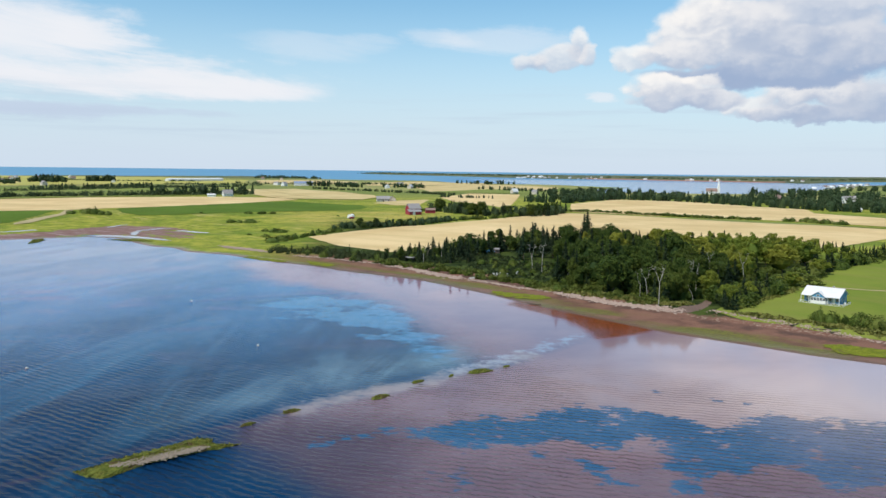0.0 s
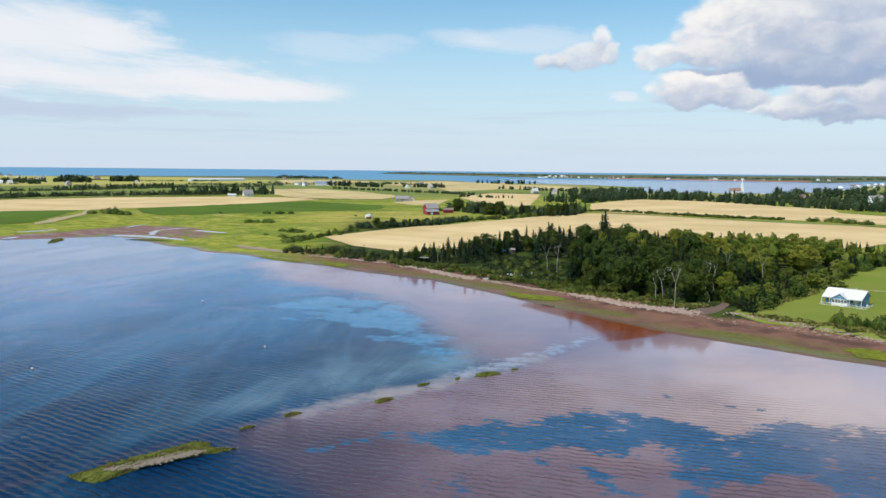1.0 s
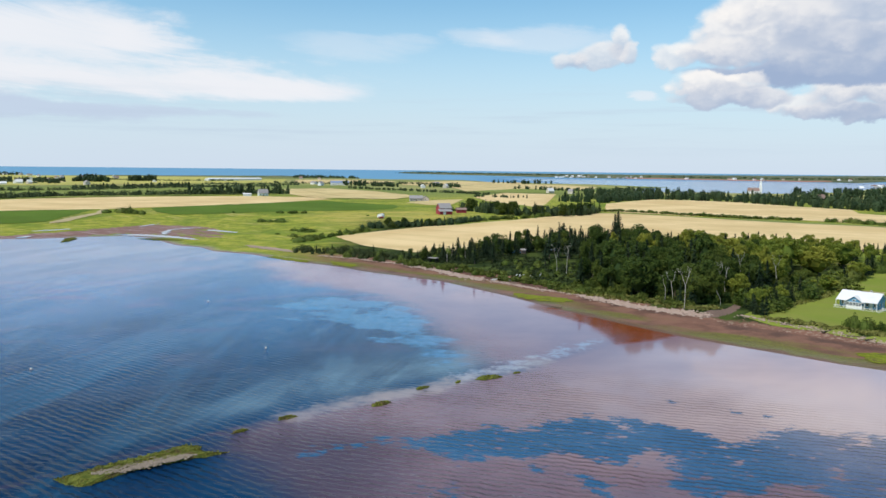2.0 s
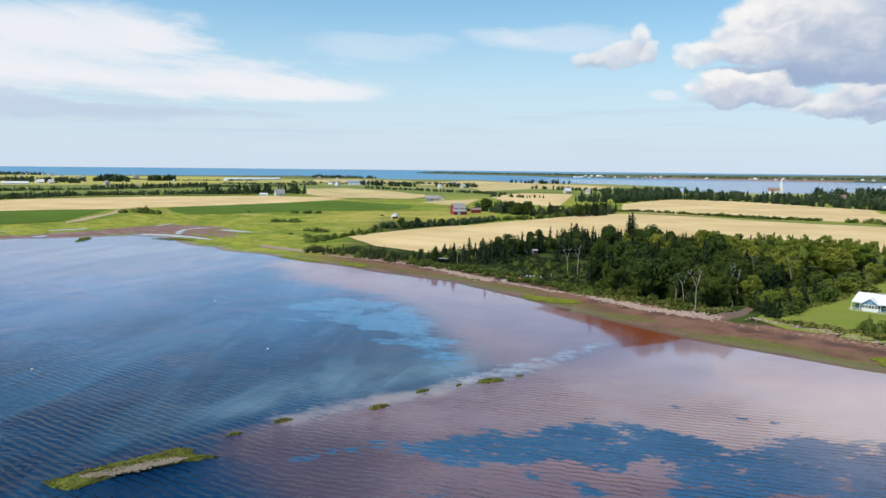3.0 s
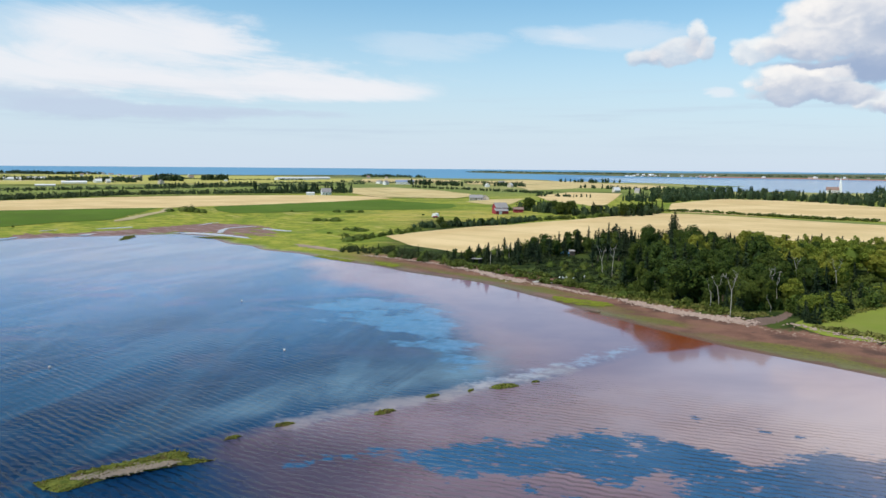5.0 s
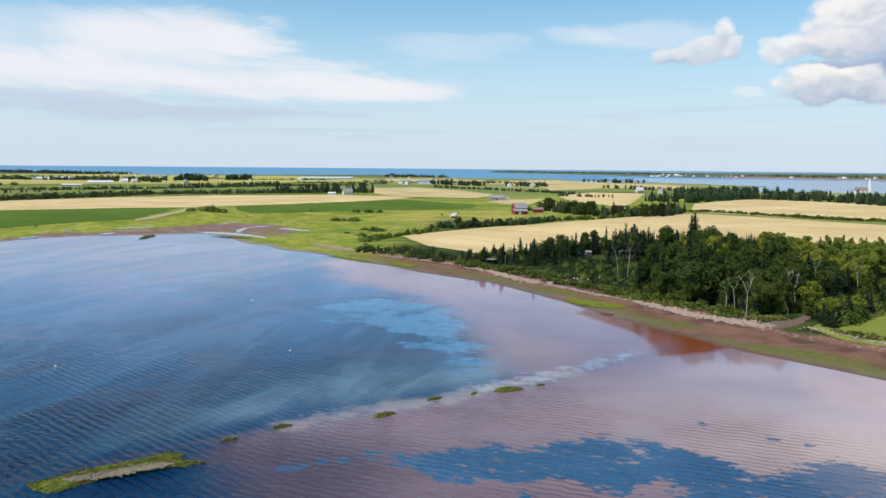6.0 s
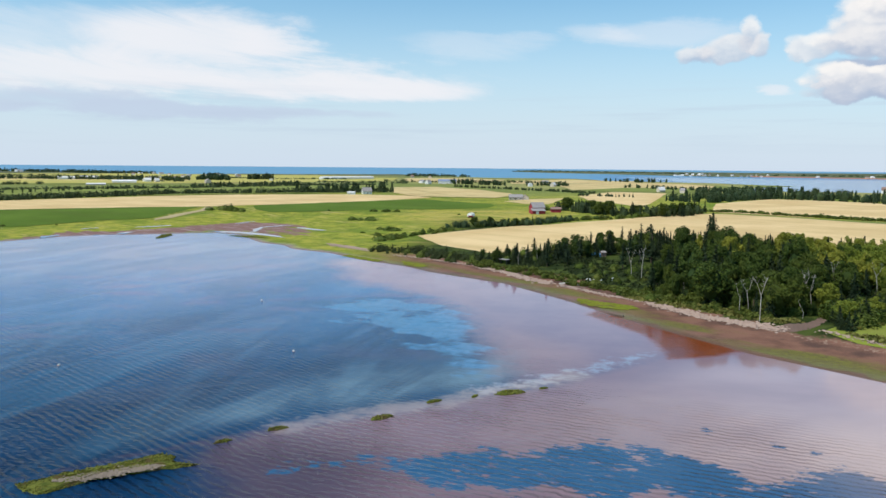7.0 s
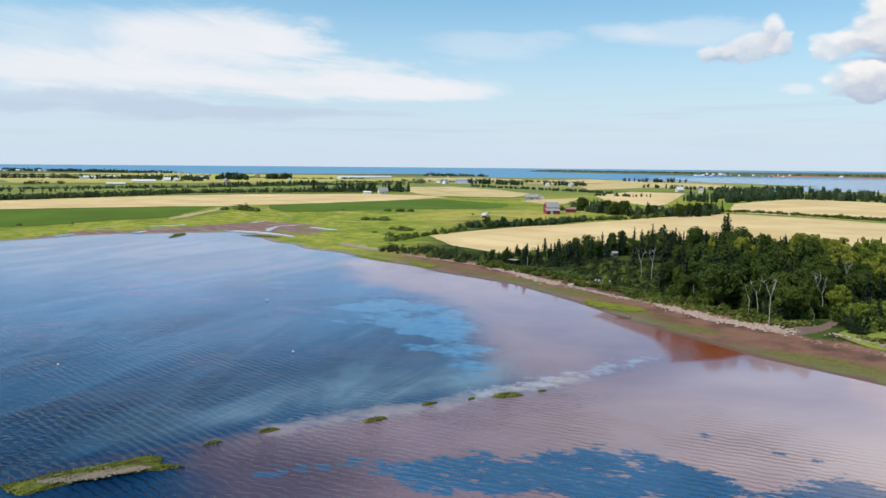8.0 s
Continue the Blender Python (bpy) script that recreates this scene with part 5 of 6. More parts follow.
def cottage():
    ob = thing("cottage", pose(108.0, 216.4, gz(108.5, 216), 0, 0, -44.0) @ Matrix.Scale(0.85, 4), "blue and white cottage with a white sheet roof and veranda", "house")
    x0, x1, y0, y1 = -5.6, 5.6, -2.2, 4.2
    part("wall", boxes((x0, y0, -0.4, x1, y1, 2.9)), BLUE, ob)
    for sx in (x0, x1):
        bm = bmesh.new()
        prism(bm, [(y0, 2.9), (y1, 2.9), (1.0, 4.75)], "x", sx - 0.08, sx + 0.08)
        part("gable", bm, BLUE, ob)
    bm = bmesh.new()
    prism(bm, [(-4.3, 2.35), (-4.3, 2.5), (1.0, 5.05), (4.8, 2.85), (4.8, 2.7), (1.0, 4.86)], "x", x0 - 0.5, x1 + 0.5)
    roof = part("roof", bm, WHITE_ROOF, ob)
    bm = bmesh.new()
    for i in range(24):
        u = x0 - 0.45 + i * (x1 - x0 + 0.9) / 23
        prism(bm, [(-4.28, 2.51), (-4.28, 2.55), (1.0, 5.10), (1.0, 5.05)], "x", u - 0.02, u + 0.02)
    part("seam", bm, WHITE_ROOF, roof)
    # front gable over the sun room
    g0, g1 = -2.9, 1.7
    gm = (g0 + g1) / 2
    bm = bmesh.new()
    prism(bm, [(g0, 2.2), (g1, 2.2), (gm, 3.75)], "y", -4.45, -1.2)
    part("front_gable", bm, BLUE, ob)
    bm = bmesh.new()
    prism(bm, [(g0 - 0.4, 2.10), (gm, 3.90), (g1 + 0.4, 2.10), (g1 + 0.4, 2.24), (gm, 4.06), (g0 - 0.4, 2.24)], "y", -4.75, -0.4)
    part("gable_roof", bm, WHITE_ROOF, ob)
    part("sun_room_wall", boxes((g0, -4.4, -0.3, g1, y0, 0.95), (g0, -4.4, 2.05, g1, y0, 2.2)), WHITE, ob)
    for i in range(5):
        window(ob, g0 + (i + 0.5) * (g1 - g0) / 5, -4.36, 1.5, 0.88, 1.15)
    window(ob, gm, -4.47, 2.75, 0.9, 0.6)
    for wx in (-4.6, 2.6, 4.9):
        window(ob, wx, y0 - 0.03, 1.5, 0.9, 1.2)
    for dx in (-3.5, 3.7):
        d = part("door", boxes((dx - 0.45, y0 - 0.07, 0, dx + 0.45, y0 - 0.01, 2.05)), WHITE, ob)
        part("knob", boxes((dx + 0.3, y0 - 0.12, 0.95, dx + 0.36, y0 - 0.07, 1.01)), DARK, d)
    for wy in (-0.4, 2.4):
        window(ob, x1 + 0.03, wy, 1.5, 1.0, 1.2, "y")
        window(ob, x0 - 0.03, wy, 1.5, 1.0, 1.2, "y")
    deck = part("deck", boxes((x0 - 0.6, -5.6, -0.6, x1 + 1.9, y0 - 0.02, -0.08), (x1 + 0.02, y0 - 0.02, -0.6, x1 + 1.9, 2.6, -0.1)), GREYWOOD, ob)
    for px in (x0 - 0.4, -3.6, 2.4, x1 + 0.3):
        part("post", boxes((px - 0.07, -4.2, -0.1, px + 0.07, -4.06, 2.4)), WHITE, ob)
    bm = bmesh.new()
    for a, b in ((x0 - 0.55, x1 + 1.85),):
        box(bm, a, -5.58, 0.82, b, -5.50, 0.90)
        box(bm, a, -5.58, 0.05, b, -5.50, 0.11)
        for i in range(56):
            u = a + (b - a) * i / 55
            box(bm, u - 0.02, -5.56, 0.1, u + 0.02, -5.52, 0.84)
    part("railing", bm, WHITE, ob)
    bm = boxes((x1 + 1.78, -5.5, 0.82, x1 + 1.86, 2.5, 0.9))
    for i in range(30):
        v = -5.5 + 8 * i / 29
        box(bm, x1 + 1.8, v - 0.02, -0.08, x1 + 1.84, v + 0.02, 0.84)
    part("railing", bm, WHITE, ob)
    part("chimney", boxes((1.9, 1.7, 3.6, 2.4, 2.2, 5.5)), GREYWOOD, roof)
    return ob


def deck_chair(x, y, z, turn, group, label="white slatted garden chair on the deck"):
    ob = thing("garden_chair", pose(x, y, z, 0, 0, turn), label, "chair", group)
    part("seat", boxes((-0.3, -0.3, 0.34, 0.3, 0.3, 0.4)), WHITE, ob)
    bm = bmesh.new()
    for i in range(5):
        box(bm, -0.29 + i * 0.12, 0.26, 0.36, -0.19 + i * 0.12, 0.31, 1.05)
    part("backrest", bm, WHITE, ob)
    for lx in (-0.28, 0.28):
        part("armrest", boxes((lx - 0.06, -0.35, 0.56, lx + 0.06, 0.3, 0.6)), WHITE, ob)
        for ly in (-0.26, 0.26):
            part("leg", boxes((lx - 0.03, ly - 0.03, -0.1, lx + 0.03, ly + 0.03, 0.56)), WHITE, ob)
    return ob


cottage()
_c = deck_chair(111.2, 210.9, gz(108.5, 216) - 0.08, 10, "chairs on the deck")
copy_thing(_c, pose(106.2, 212.6, gz(108.5, 216) - 0.08, 0, 0, -40))
for i, (x, y, t) in enumerate(((18, 270.5, 10), (19.2, 270, 60), (20.4, 269.2, 130), (22.6, 266.5, 30), (26.2, 270.5, 200))):
    tagged(copy_thing(_c, pose(x, y, gz(x, y), 0, 0, t)), "white garden chair on the rough grass", group="chairs in the clearing")


def barn():
    ob = thing("barn", pose(-22.5, 560, gz(-22, 558), 0, 0, 28.0), "dark red wooden barn with grey shingle roof and lean-to", "barn")
    part("wall", body_with_gables(-4.5, 4.5, -3.6, 3.6, 4.4, 7.6), REDP, ob)
    bm = bmesh.new()
    gable_roof(bm, -4.5, 4.5, -3.6, 3.6, 4.43, 7.63)
    part("roof", bm, SHINGLE, ob)
    bm = bmesh.new()
    prism(bm, [(-6.6, -0.5), (-3.55, -0.5), (-3.55, 3.6), (-6.6, 2.2)], "x", -6.0, 3.6)
    lean = part("lean_to", bm, REDP, ob)
    bm = bmesh.new()
    prism(bm, [(-6.95, 2.12), (-3.5, 3.72), (-3.5, 3.9), (-6.95, 2.3)], "x", -6.3, 3.9)
    part("roof", bm, SHINGLE, lean)
    part("door", boxes((-3.4, -6.66, -0.2, -1.4, -6.58, 2.0)), WHITE, lean)
    window(ob, 4.53, 0, 5.6, 1.0, 1.2, "y")
    window(ob, 4.53, -1.6, 2.2, 1.0, 1.2, "y")
    window(ob, 4.53, 1.6, 2.2, 1.0, 1.2, "y")
    part("door", boxes((4.5, -0.8, -0.2, 4.58, 0.8, 2.4)), WHITE, ob)
    window(ob, -0.5, -3.63, 4.0, 0.8, 0.5)
    return ob


barn()
small_house(-10.5, 578, 12, 7, 4, 2.4, 3.6, REDP, BROWN_ROOF, "low dark red shed beside the barn", "shed", False)


def hoop_shelter():
    ob = thing("hoop_shelter", pose(-63, 524, gz(-63, 524), 0, 0, 75) @ Matrix.Scale(0.78, 4), "small white rounded fabric shelter in the meadow", "shelter")
    arc = [(2.4 * math.cos(a), 0.9 + 2.2 * math.sin(a)) for a in np.linspace(0, math.pi, 13)]
    bm = bmesh.new()
    prism(bm, [(2.4, -0.3)] + arc + [(-2.4, -0.3)], "x", -2.6, 2.6)
    part("cover", bm, WHITE, ob)
    for s in (-2.62, 2.62):
        bm = bmesh.new()
        for a, b in zip(arc, arc[1:]):
            tube(bm, [(s, *a), (s, *b)], [0.05, 0.05], 5)
        part("hoop", bm, GREYWOOD, ob)
    part("door", boxes((-2.66, -0.9, 0, -2.6, 0.9, 2.0)), WHITE, ob)
    return ob


hoop_shelter()


def cart(x, y, turn, mat, label):
    ob = thing("wagon", pose(x, y, gz(x, y), 0, 0, turn), label, "wagon")
    part("body", boxes((-1.5, -0.8, 0.7, 1.5, 0.8, 0.85), (-1.5, -0.8, 0.85, -1.42, 0.8, 1.5), (1.42, -0.8, 0.85, 1.5, 0.8, 1.5), (-1.5, 0.72, 0.85, 1.5, 0.8, 1.5), (-1.5, -0.8, 0.85, 1.5, -0.72, 1.5)), mat, ob)
    for wx in (-0.9, 0.9):
        for wy in (-0.9, 0.9):
            bm = bmesh.new()
            bmesh.ops.create_cone(bm, cap_ends=True, segments=14, radius1=0.45, radius2=0.45, depth=0.2, matrix=Matrix.Translation((wx, wy, 0.42)) @ Matrix.Rotation(radians(90), 4, "X"))
            part("wheel", bm, DARK, ob)
    return ob


cart(-61, 510, 20, REDP, "dark red farm wagon standing in the meadow")
small_house(-62, 783, 8, 13, 8, 2.8, 5.4, GREYWOOD, SHINGLE, "grey house with a shingle roof among fields")
small_house(-53, 786, 98, 8, 7, 2.6, 5.0, CREAM, SHINGLE, "cream garage wing with a grey roof", "garage")
small_house(-253, 905, 30, 11, 7, 3.4, 7.5, WHITE, SHINGLE, "white farmhouse beside dark spruces")
small_house(-266, 886, 10, 9, 4, 2.2, 3.2, WHITE, WHITE_ROOF, "low white shed by the strip field", "shed", False)
small_house(-262, 1440, 12, 34, 12, 4.5, 8.0, WHITE, SLATE_BLUE, "long white barn with a blue-grey roof", "barn")
small_house(-285, 1380, 60, 9, 7, 4.0, 7.5, WHITE, SHINGLE, "white gabled farmhouse near the long barn")
small_house(363, 852, 30, 12, 10, 5.0, 9.5, CREAM, BROWN_ROOF, "cream house with a brown roof among trees")
small_house(462, 895, 20, 12, 8, 4.0, 8.0, WHITE, SHINGLE, "white house among trees")
small_house(474, 905, -40, 9, 7, 4.0, 8.0, WHITE, SHINGLE, "white house among trees")
small_house(376, 707, 10, 7, 3, 2.0, 3.0, WHITE, WHITE_ROOF, "low white shed beside the hedge", "shed", False)
for k in range(3):
    small_house(-585 + 20 * k, 1700 + 62 * k, 62, 58, 12, 4.0, 6.5, WHITE, WHITE_ROOF, "long white greenhouse by the far fields", "greenhouse", False, "greenhouses")


def church():
    ob = thing("church", pose(416, 1190, gz(416, 1190), 0, 0, 165) @ Matrix.Scale(0.74, 4), "white church with a tall pointed steeple and brown roof", "church")
    part("wall", body_with_gables(0, 22, -6, 6, 6, 12), WHITE, ob)
    bm = bmesh.new()
    gable_roof(bm, 0, 22, -6, 6, 6.05, 12.1)
    part("roof", bm, BROWN_ROOF, ob)
    tower = part("tower", boxes((-5, -2.6, -0.5, 0.2, 2.6, 14), (-4.4, -2.0, 14, -0.4, 2.0, 19)), WHITE, ob)
    bm = bmesh.new()
    bmesh.ops.create_cone(bm, cap_ends=True, segments=8, radius1=2.2, radius2=0.05, depth=12, matrix=Matrix.Translation((-2.4, 0, 25)))
    part("spire", bm, WHITE, tower)
    for z in (4, 9, 16):
        window(tower, -5.05 if z < 14 else -4.45, 0, z, 1.2, 2.2, "y")
    for i in range(5):
        window(ob, 3 + i * 4, 6.05, 3.5, 1.2, 3.0)
        window(ob, 3 + i * 4, -6.05, 3.5, 1.2, 3.0)
    return ob


church()


def far_houses(spots, group, seed):
    r = random.Random(seed)
    for x, y in spots:
        wall = r.choice((WHITE, WHITE, CREAM, GREYWOOD))
        small_house(x, y, r.uniform(0, 180), r.uniform(7, 13), r.uniform(6, 8), r.uniform(3, 4.5), r.uniform(5, 7.5), wall, r.choice((SHINGLE, BROWN_ROOF, WHITE_ROOF)),
                    "small far house with white walls" if wall is WHITE else "small far house with cream walls" if wall is CREAM else "small far house with grey walls", detail=False, group=group)


rf = random.Random(9)
far_houses([(x, 3310 - 0.42 * x + rf.uniform(0, 110)) for x in (rf.gauss(430, 90) if i % 3 else rf.uniform(250, 1000) for i in range(26))], "houses on the far shore", 1)
far_houses([(1100 + rf.uniform(-150, 200), 2830 + rf.uniform(-30, 120)) for i in range(8)], "houses on the far shore", 2)
far_houses([(950 + i * 20 + rf.uniform(-40, 40), 1930 + i * 32 + rf.uniform(-60, 60)) for i in range(20)], "houses of the town", 3)
small_house(-995, 1346, 40, 30, 11, 3.5, 6.0, WHITE, WHITE_ROOF, "long white farm shed by far fields", "shed", False, "far farm sheds")
small_house(-1000, 1422, 38, 34, 12, 3.5, 6.0, WHITE, WHITE_ROOF, "long white farm shed by far fields", "shed", False, "far farm sheds")
small_house(-768, 1194, 33, 38, 12, 2.6, 5.0, WHITE, WHITE_ROOF, "long white farm shed by far fields", "shed", False, "far farm sheds")
small_house(-705, 1031, 33, 26, 6, 1.6, 3.0, GREYWOOD, WHITE_ROOF, "low pale shed in a green field", "shed", False, "far farm sheds")
far_houses([(-787, 1286), (-746, 1256), (-775, 1275), (-905, 1620), (-950, 1600), (-860, 1560), (-640, 1500)], "farmhouses by the far sheds", 6)
far_houses([(-1960 + i * 28, 2040 + i * 10 + rf.uniform(-20, 20)) for i in range(9)], "houses on the far rise", 7)
far_houses([(-1300 + i * 45 + rf.uniform(-20, 20), 1900 + rf.uniform(-60, 200)) for i in range(10)], "houses of the far village", 4)
far_houses([(-640, 1240), (-900, 1480), (-860, 1510), (-700, 1640), (-320, 1480), (-90, 1560), (-60, 1340), (-100, 1350), (100, 1120), (128, 1105), (-480, 2050), (-420, 2000)], "scattered far farmhouses", 5)
grove("woods", [(-400, 3900), (-100, 3750), (200, 3600), (420, 3420)], 5, 50, 4, 8, "dark far wood on the spit", 21, 0.05, 1.6, 22, None, "woods", 2.4)
grove("woods", [(700, 3250), (1000, 3150), (1300, 3050), (1700, 3250), (2300, 3500)], 6, 60, 4.5, 9, "dark far wood across the bay", 22, 0.05, 1.6, 20, None, "woods", 2.4)
grove("woods", [(-2100, 2060), (-1900, 2140), (-1740, 2200), (-1560, 2180), (-1400, 2140), (-1300, 2110)], 2.2, 40, 7, 12, "dark far wood by the sea", 23, 0.2, 1.5, 24, None, "woods", 1.6)
grove("woods", [(-1180, 1330), (-1075, 1358), (-1005, 1345), (-930, 1400)], 3.0, 16, 6, 10, "dark clump of trees behind farm sheds", 61, 0.3, 1.3, 34, None, "woods", 1.5)
grove("woods", [(-840, 1000), (-828, 1027), (-800, 1040)], 3.0, 8, 4, 7, "clump of bushes in a pasture", 62, 0.0, 1.3, 34, None, "woods", 1.6)
grove("woods", [(-980, 1440), (-900, 1420), (-800, 1400), (-720, 1290)], 6.0, 14, 6, 11, "scattered trees round farm buildings", 63, 0.4, 1.3, 34)
grove("woods", [(-802, 1590), (-760, 1470), (-715, 1440)], 3.0, 18, 8, 15, "dark clump of trees round a farmhouse", 64, 0.4, 1.3, 40)
grove("woods", [(-640, 735), (-596, 735), (-586, 800), (-598, 850), (-588, 915), (-570, 990)], 9.0, 5, 3, 6.5, "row of single far trees between fields", 65, 0.6, 1.3, 40)
grove("woods", [(-528, 994), (-517, 1047), (-493, 1088), (-470, 1139), (-457, 1197)], 2.2, 5, 4.5, 8, "row of dark trees between far fields", 66, 0.6, 1.2, 40)
grove("woods", [(-720, 1560), (-700, 1590), (-670, 1570)], 3, 8, 10, 15, "tall dark clump of far spruces", 24, 0.6, 1.2, 50)
grove("woods", [(-560, 2500), (-520, 2300), (-440, 2350), (-380, 2250)], 3.5, 40, 4, 9, "dark far clump of trees by the sea", 25, 0.1, 1.5, 26, None, "woods", 1.9)
grove("woods", [(-1000, 1500), (-860, 1450), (-760, 1420)], 5, 30, 5, 10, "scattered far trees round farmhouses", 26, 0.4, 1.4, 36)
grove("woods", [(800, 1450), (950, 1600), (1100, 1800), (1300, 2000)], 6, 60, 8, 12, "dark wood behind the town", 27, 0.3, 1.4, 36)
grove("woods", [(-420, 1600), (-300, 1560), (-180, 1600), (-60, 1560)], 3.6, 14, 2.5, 6.5, "broken line of far trees", 28, 0.15, 1.4, 32, None, "woods", 1.7)
grove("woods", [(30, 1760), (90, 1740), (150, 1760)], 5, 16, 6, 10, "clump of trees by the far bay", 29, 0.4, 1.4, 36)


# ---- the beach and the bay ----
def stones(line, count, spread, low, high, label, seed):
    """A bank of loose stones, joined."""
    g = np.random.default_rng(seed)
    r = random.Random(seed)
    spots = np.array(along(line, 1.0, r, 0.1))
    spots = spots[g.integers(0, len(spots), count)] + g.normal(0, spread, (count, 2))
    zs = terrain(spots[:, 0], spots[:, 1])[0]
    base = np.array([(1, 0, -.2), (.4, .9, 0), (-.7, .8, -.1), (-1, -.2, 0), (-.3, -1, -.1), (.7, -.7, 0), (.1, .1, .75), (0, 0, -.6)])
    tri = [(i, (i + 1) % 6, 6) for i in range(6)] + [((i + 1) % 6, i, 7) for i in range(6)]
    vs, fs = [], []
    for i, ((x, y), z) in enumerate(zip(spots, zs)):
        s = g.uniform(low, high) * np.array([g.uniform(0.8, 1.6), g.uniform(0.7, 1.1), g.uniform(0.5, 0.9)])
        a = g.uniform(0, 6.28)
        v = (base + g.normal(0, 0.14, base.shape)) * s
        v = v @ np.array([[math.cos(a), math.sin(a), 0], [-math.sin(a), math.cos(a), 0], [0, 0, 1]])
        vs.append(v + (x, y, z + 0.1))
        fs += [tuple(k + 8 * i for k in t) for t in tri]
    return tagged(mesh_object("shore_rocks", np.concatenate(vs), fs, STONE), label, "rocks", kind="stuff")


stones([(-21.7, 302), (-12.1, 292.2), (-3, 280), (6.2, 269)], 800, 1.1, 0.15, 0.62, "bank of pale pinkish boulders above the beach", 1)
stones([(36.3, 239), (41.5, 229.3), (48, 221.2), (54.3, 215), (60.2, 209.4), (64.3, 206)], 950, 1.0, 0.15, 0.62, "bank of pale pinkish boulders below the wood", 2)
stones([(71.6, 203.5), (75.8, 197.5), (81.5, 191.8), (86, 187), (94, 178.5), (104, 166)], 520, 0.55, 0.10, 0.34, "line of pale stones below the lawn", 3)
stones([(-64.3, 333), (-47.4, 322), (-34.2, 312.5), (-21.6, 302)], 420, 0.6, 0.15, 0.4, "line of pale stones along the beach", 4)
stones([(9.1, 266.2), (16.5, 258.6), (25, 248.5), (34.6, 240)], 420, 0.6, 0.15, 0.4, "line of pale stones along the beach", 5)


def islet(outline, top, mat, label, category, name="tidal_islet", seed=0, ring=0.5, bare=()):
    """A low hump just above the water, with an uneven outline."""
    g = random.Random(seed)
    cx, cy = sum(p[0] for p in outline) / len(outline), sum(p[1] for p in outline) / len(outline)
    pts = []
    for (ax, ay), (bx, by) in zip(outline, outline[1:] + outline[:1]):
        for k in range(5):
            t = k / 5
            pts.append((ax + (bx - ax) * t + g.uniform(-ring, ring) * 0.4, ay + (by - ay) * t + g.uniform(-ring, ring) * 0.4))
    ob = thing(name, pose(cx, cy, 0), label, category)
    bm = bmesh.new()
    rings = []
    for s, z in ((1.0, -0.25), (0.96, 0.05), (0.8, top * 0.6), (0.55, top * 0.9), (0.25, top)):
        rings.append([((x - cx) * s, (y - cy) * s, z + (g.uniform(-.25, .25) * top if s < 0.9 else 0)) for x, y in pts])
    loft(bm, rings)
    part("turf", bm, mat, ob)
    # standing blades, thickest along the crest
    q = np.random.default_rng(seed + 100)
    area = abs(sum(a[0] * b[1] - b[0] * a[1] for a, b in zip(pts, pts[1:] + pts[:1]))) / 2
    n = int(min(5200, 46 * area))
    t = q.integers(0, len(pts), n)
    r = (0.97 * q.random(n) ** 0.6)[:, None]
    base = (np.array(pts)[t] - (cx, cy)) * r + q.normal(0, 0.08, (n, 2))
    foot = np.column_stack([base, top * (1 - r[:, 0] ** 2) * 0.85])
    lean = np.column_stack([q.normal(0, 0.10, (n, 2)), q.uniform(0.08, 0.26, n)]) * (0.6 + 0.4 * min(1.0, 2 * top))
    side = np.column_stack([q.normal(0, 0.075, (n, 2)), np.zeros(n)])
    blades = np.stack([foot - side, foot + side, foot + side * 0.5 + lean, foot - side * 0.5 + lean], 1).reshape(-1, 3)
    keep = blades if not bare else blades.reshape(-1, 4, 3)[np.abs(edge_distance(foot[:, 0] + cx, foot[:, 1] + cy, bare, closed=False)) > q.uniform(0.3, 1.9, n)].reshape(-1, 3)
    tagged(mesh_object("sedge", keep, np.arange(len(keep)).reshape(-1, 4), BLADES, ob), "rough yellow-green sedge", kind="stuff")
    return ob


ISLET = [(-46.4, 93.8), (-44.6, 95.4), (-43.0, 98.3), (-38.0, 103.3), (-34.6, 107.3), (-32.5, 106.9), (-31.1, 104.9), (-27.5, 105.0), (-29.4, 103.4), (-34.0, 100.5), (-38.0, 97.1), (-40.0, 94.0), (-41.3, 92.0), (-44.0, 92.4)]
bank_islet = islet(ISLET, 0.45, SEDGE, "low green islet with a pebble bank in the bay", "islet", "islet", 1, 0.5, [(-41, 94.6), (-31.5, 101.9)])


def pebble_bank():
    g = np.random.default_rng(8)
    n = 1500
    t = g.random(n)
    x = -41.0 + 9.5 * t + g.normal(0, 0.35, n)
    y = 94.6 + 7.3 * t + g.normal(0, 0.75, n) * (1 - abs(2 * t - 1) ** 2)
    base = np.array([(1, 0, 0), (0, 1, 0), (-1, 0, 0), (0, -1, 0), (0, 0, .7)])
    tri = [(0, 1, 4), (1, 2, 4), (2, 3, 4), (3, 0, 4)]
    vs, fs = [], []
    for i in range(n):
        s = g.uniform(0.08, 0.26)
        vs.append(base * s * g.uniform(0.7, 1.3, 3) + (x[i] + 36.9, y[i] - 98.9, 0.34 + g.uniform(0, 0.1)))
        fs += [tuple(k + 5 * i for k in q) for q in tri]
    mesh_object("pebble_bank", np.concatenate(vs), fs, PEBBLE, bank_islet, "grey-brown pebbles")


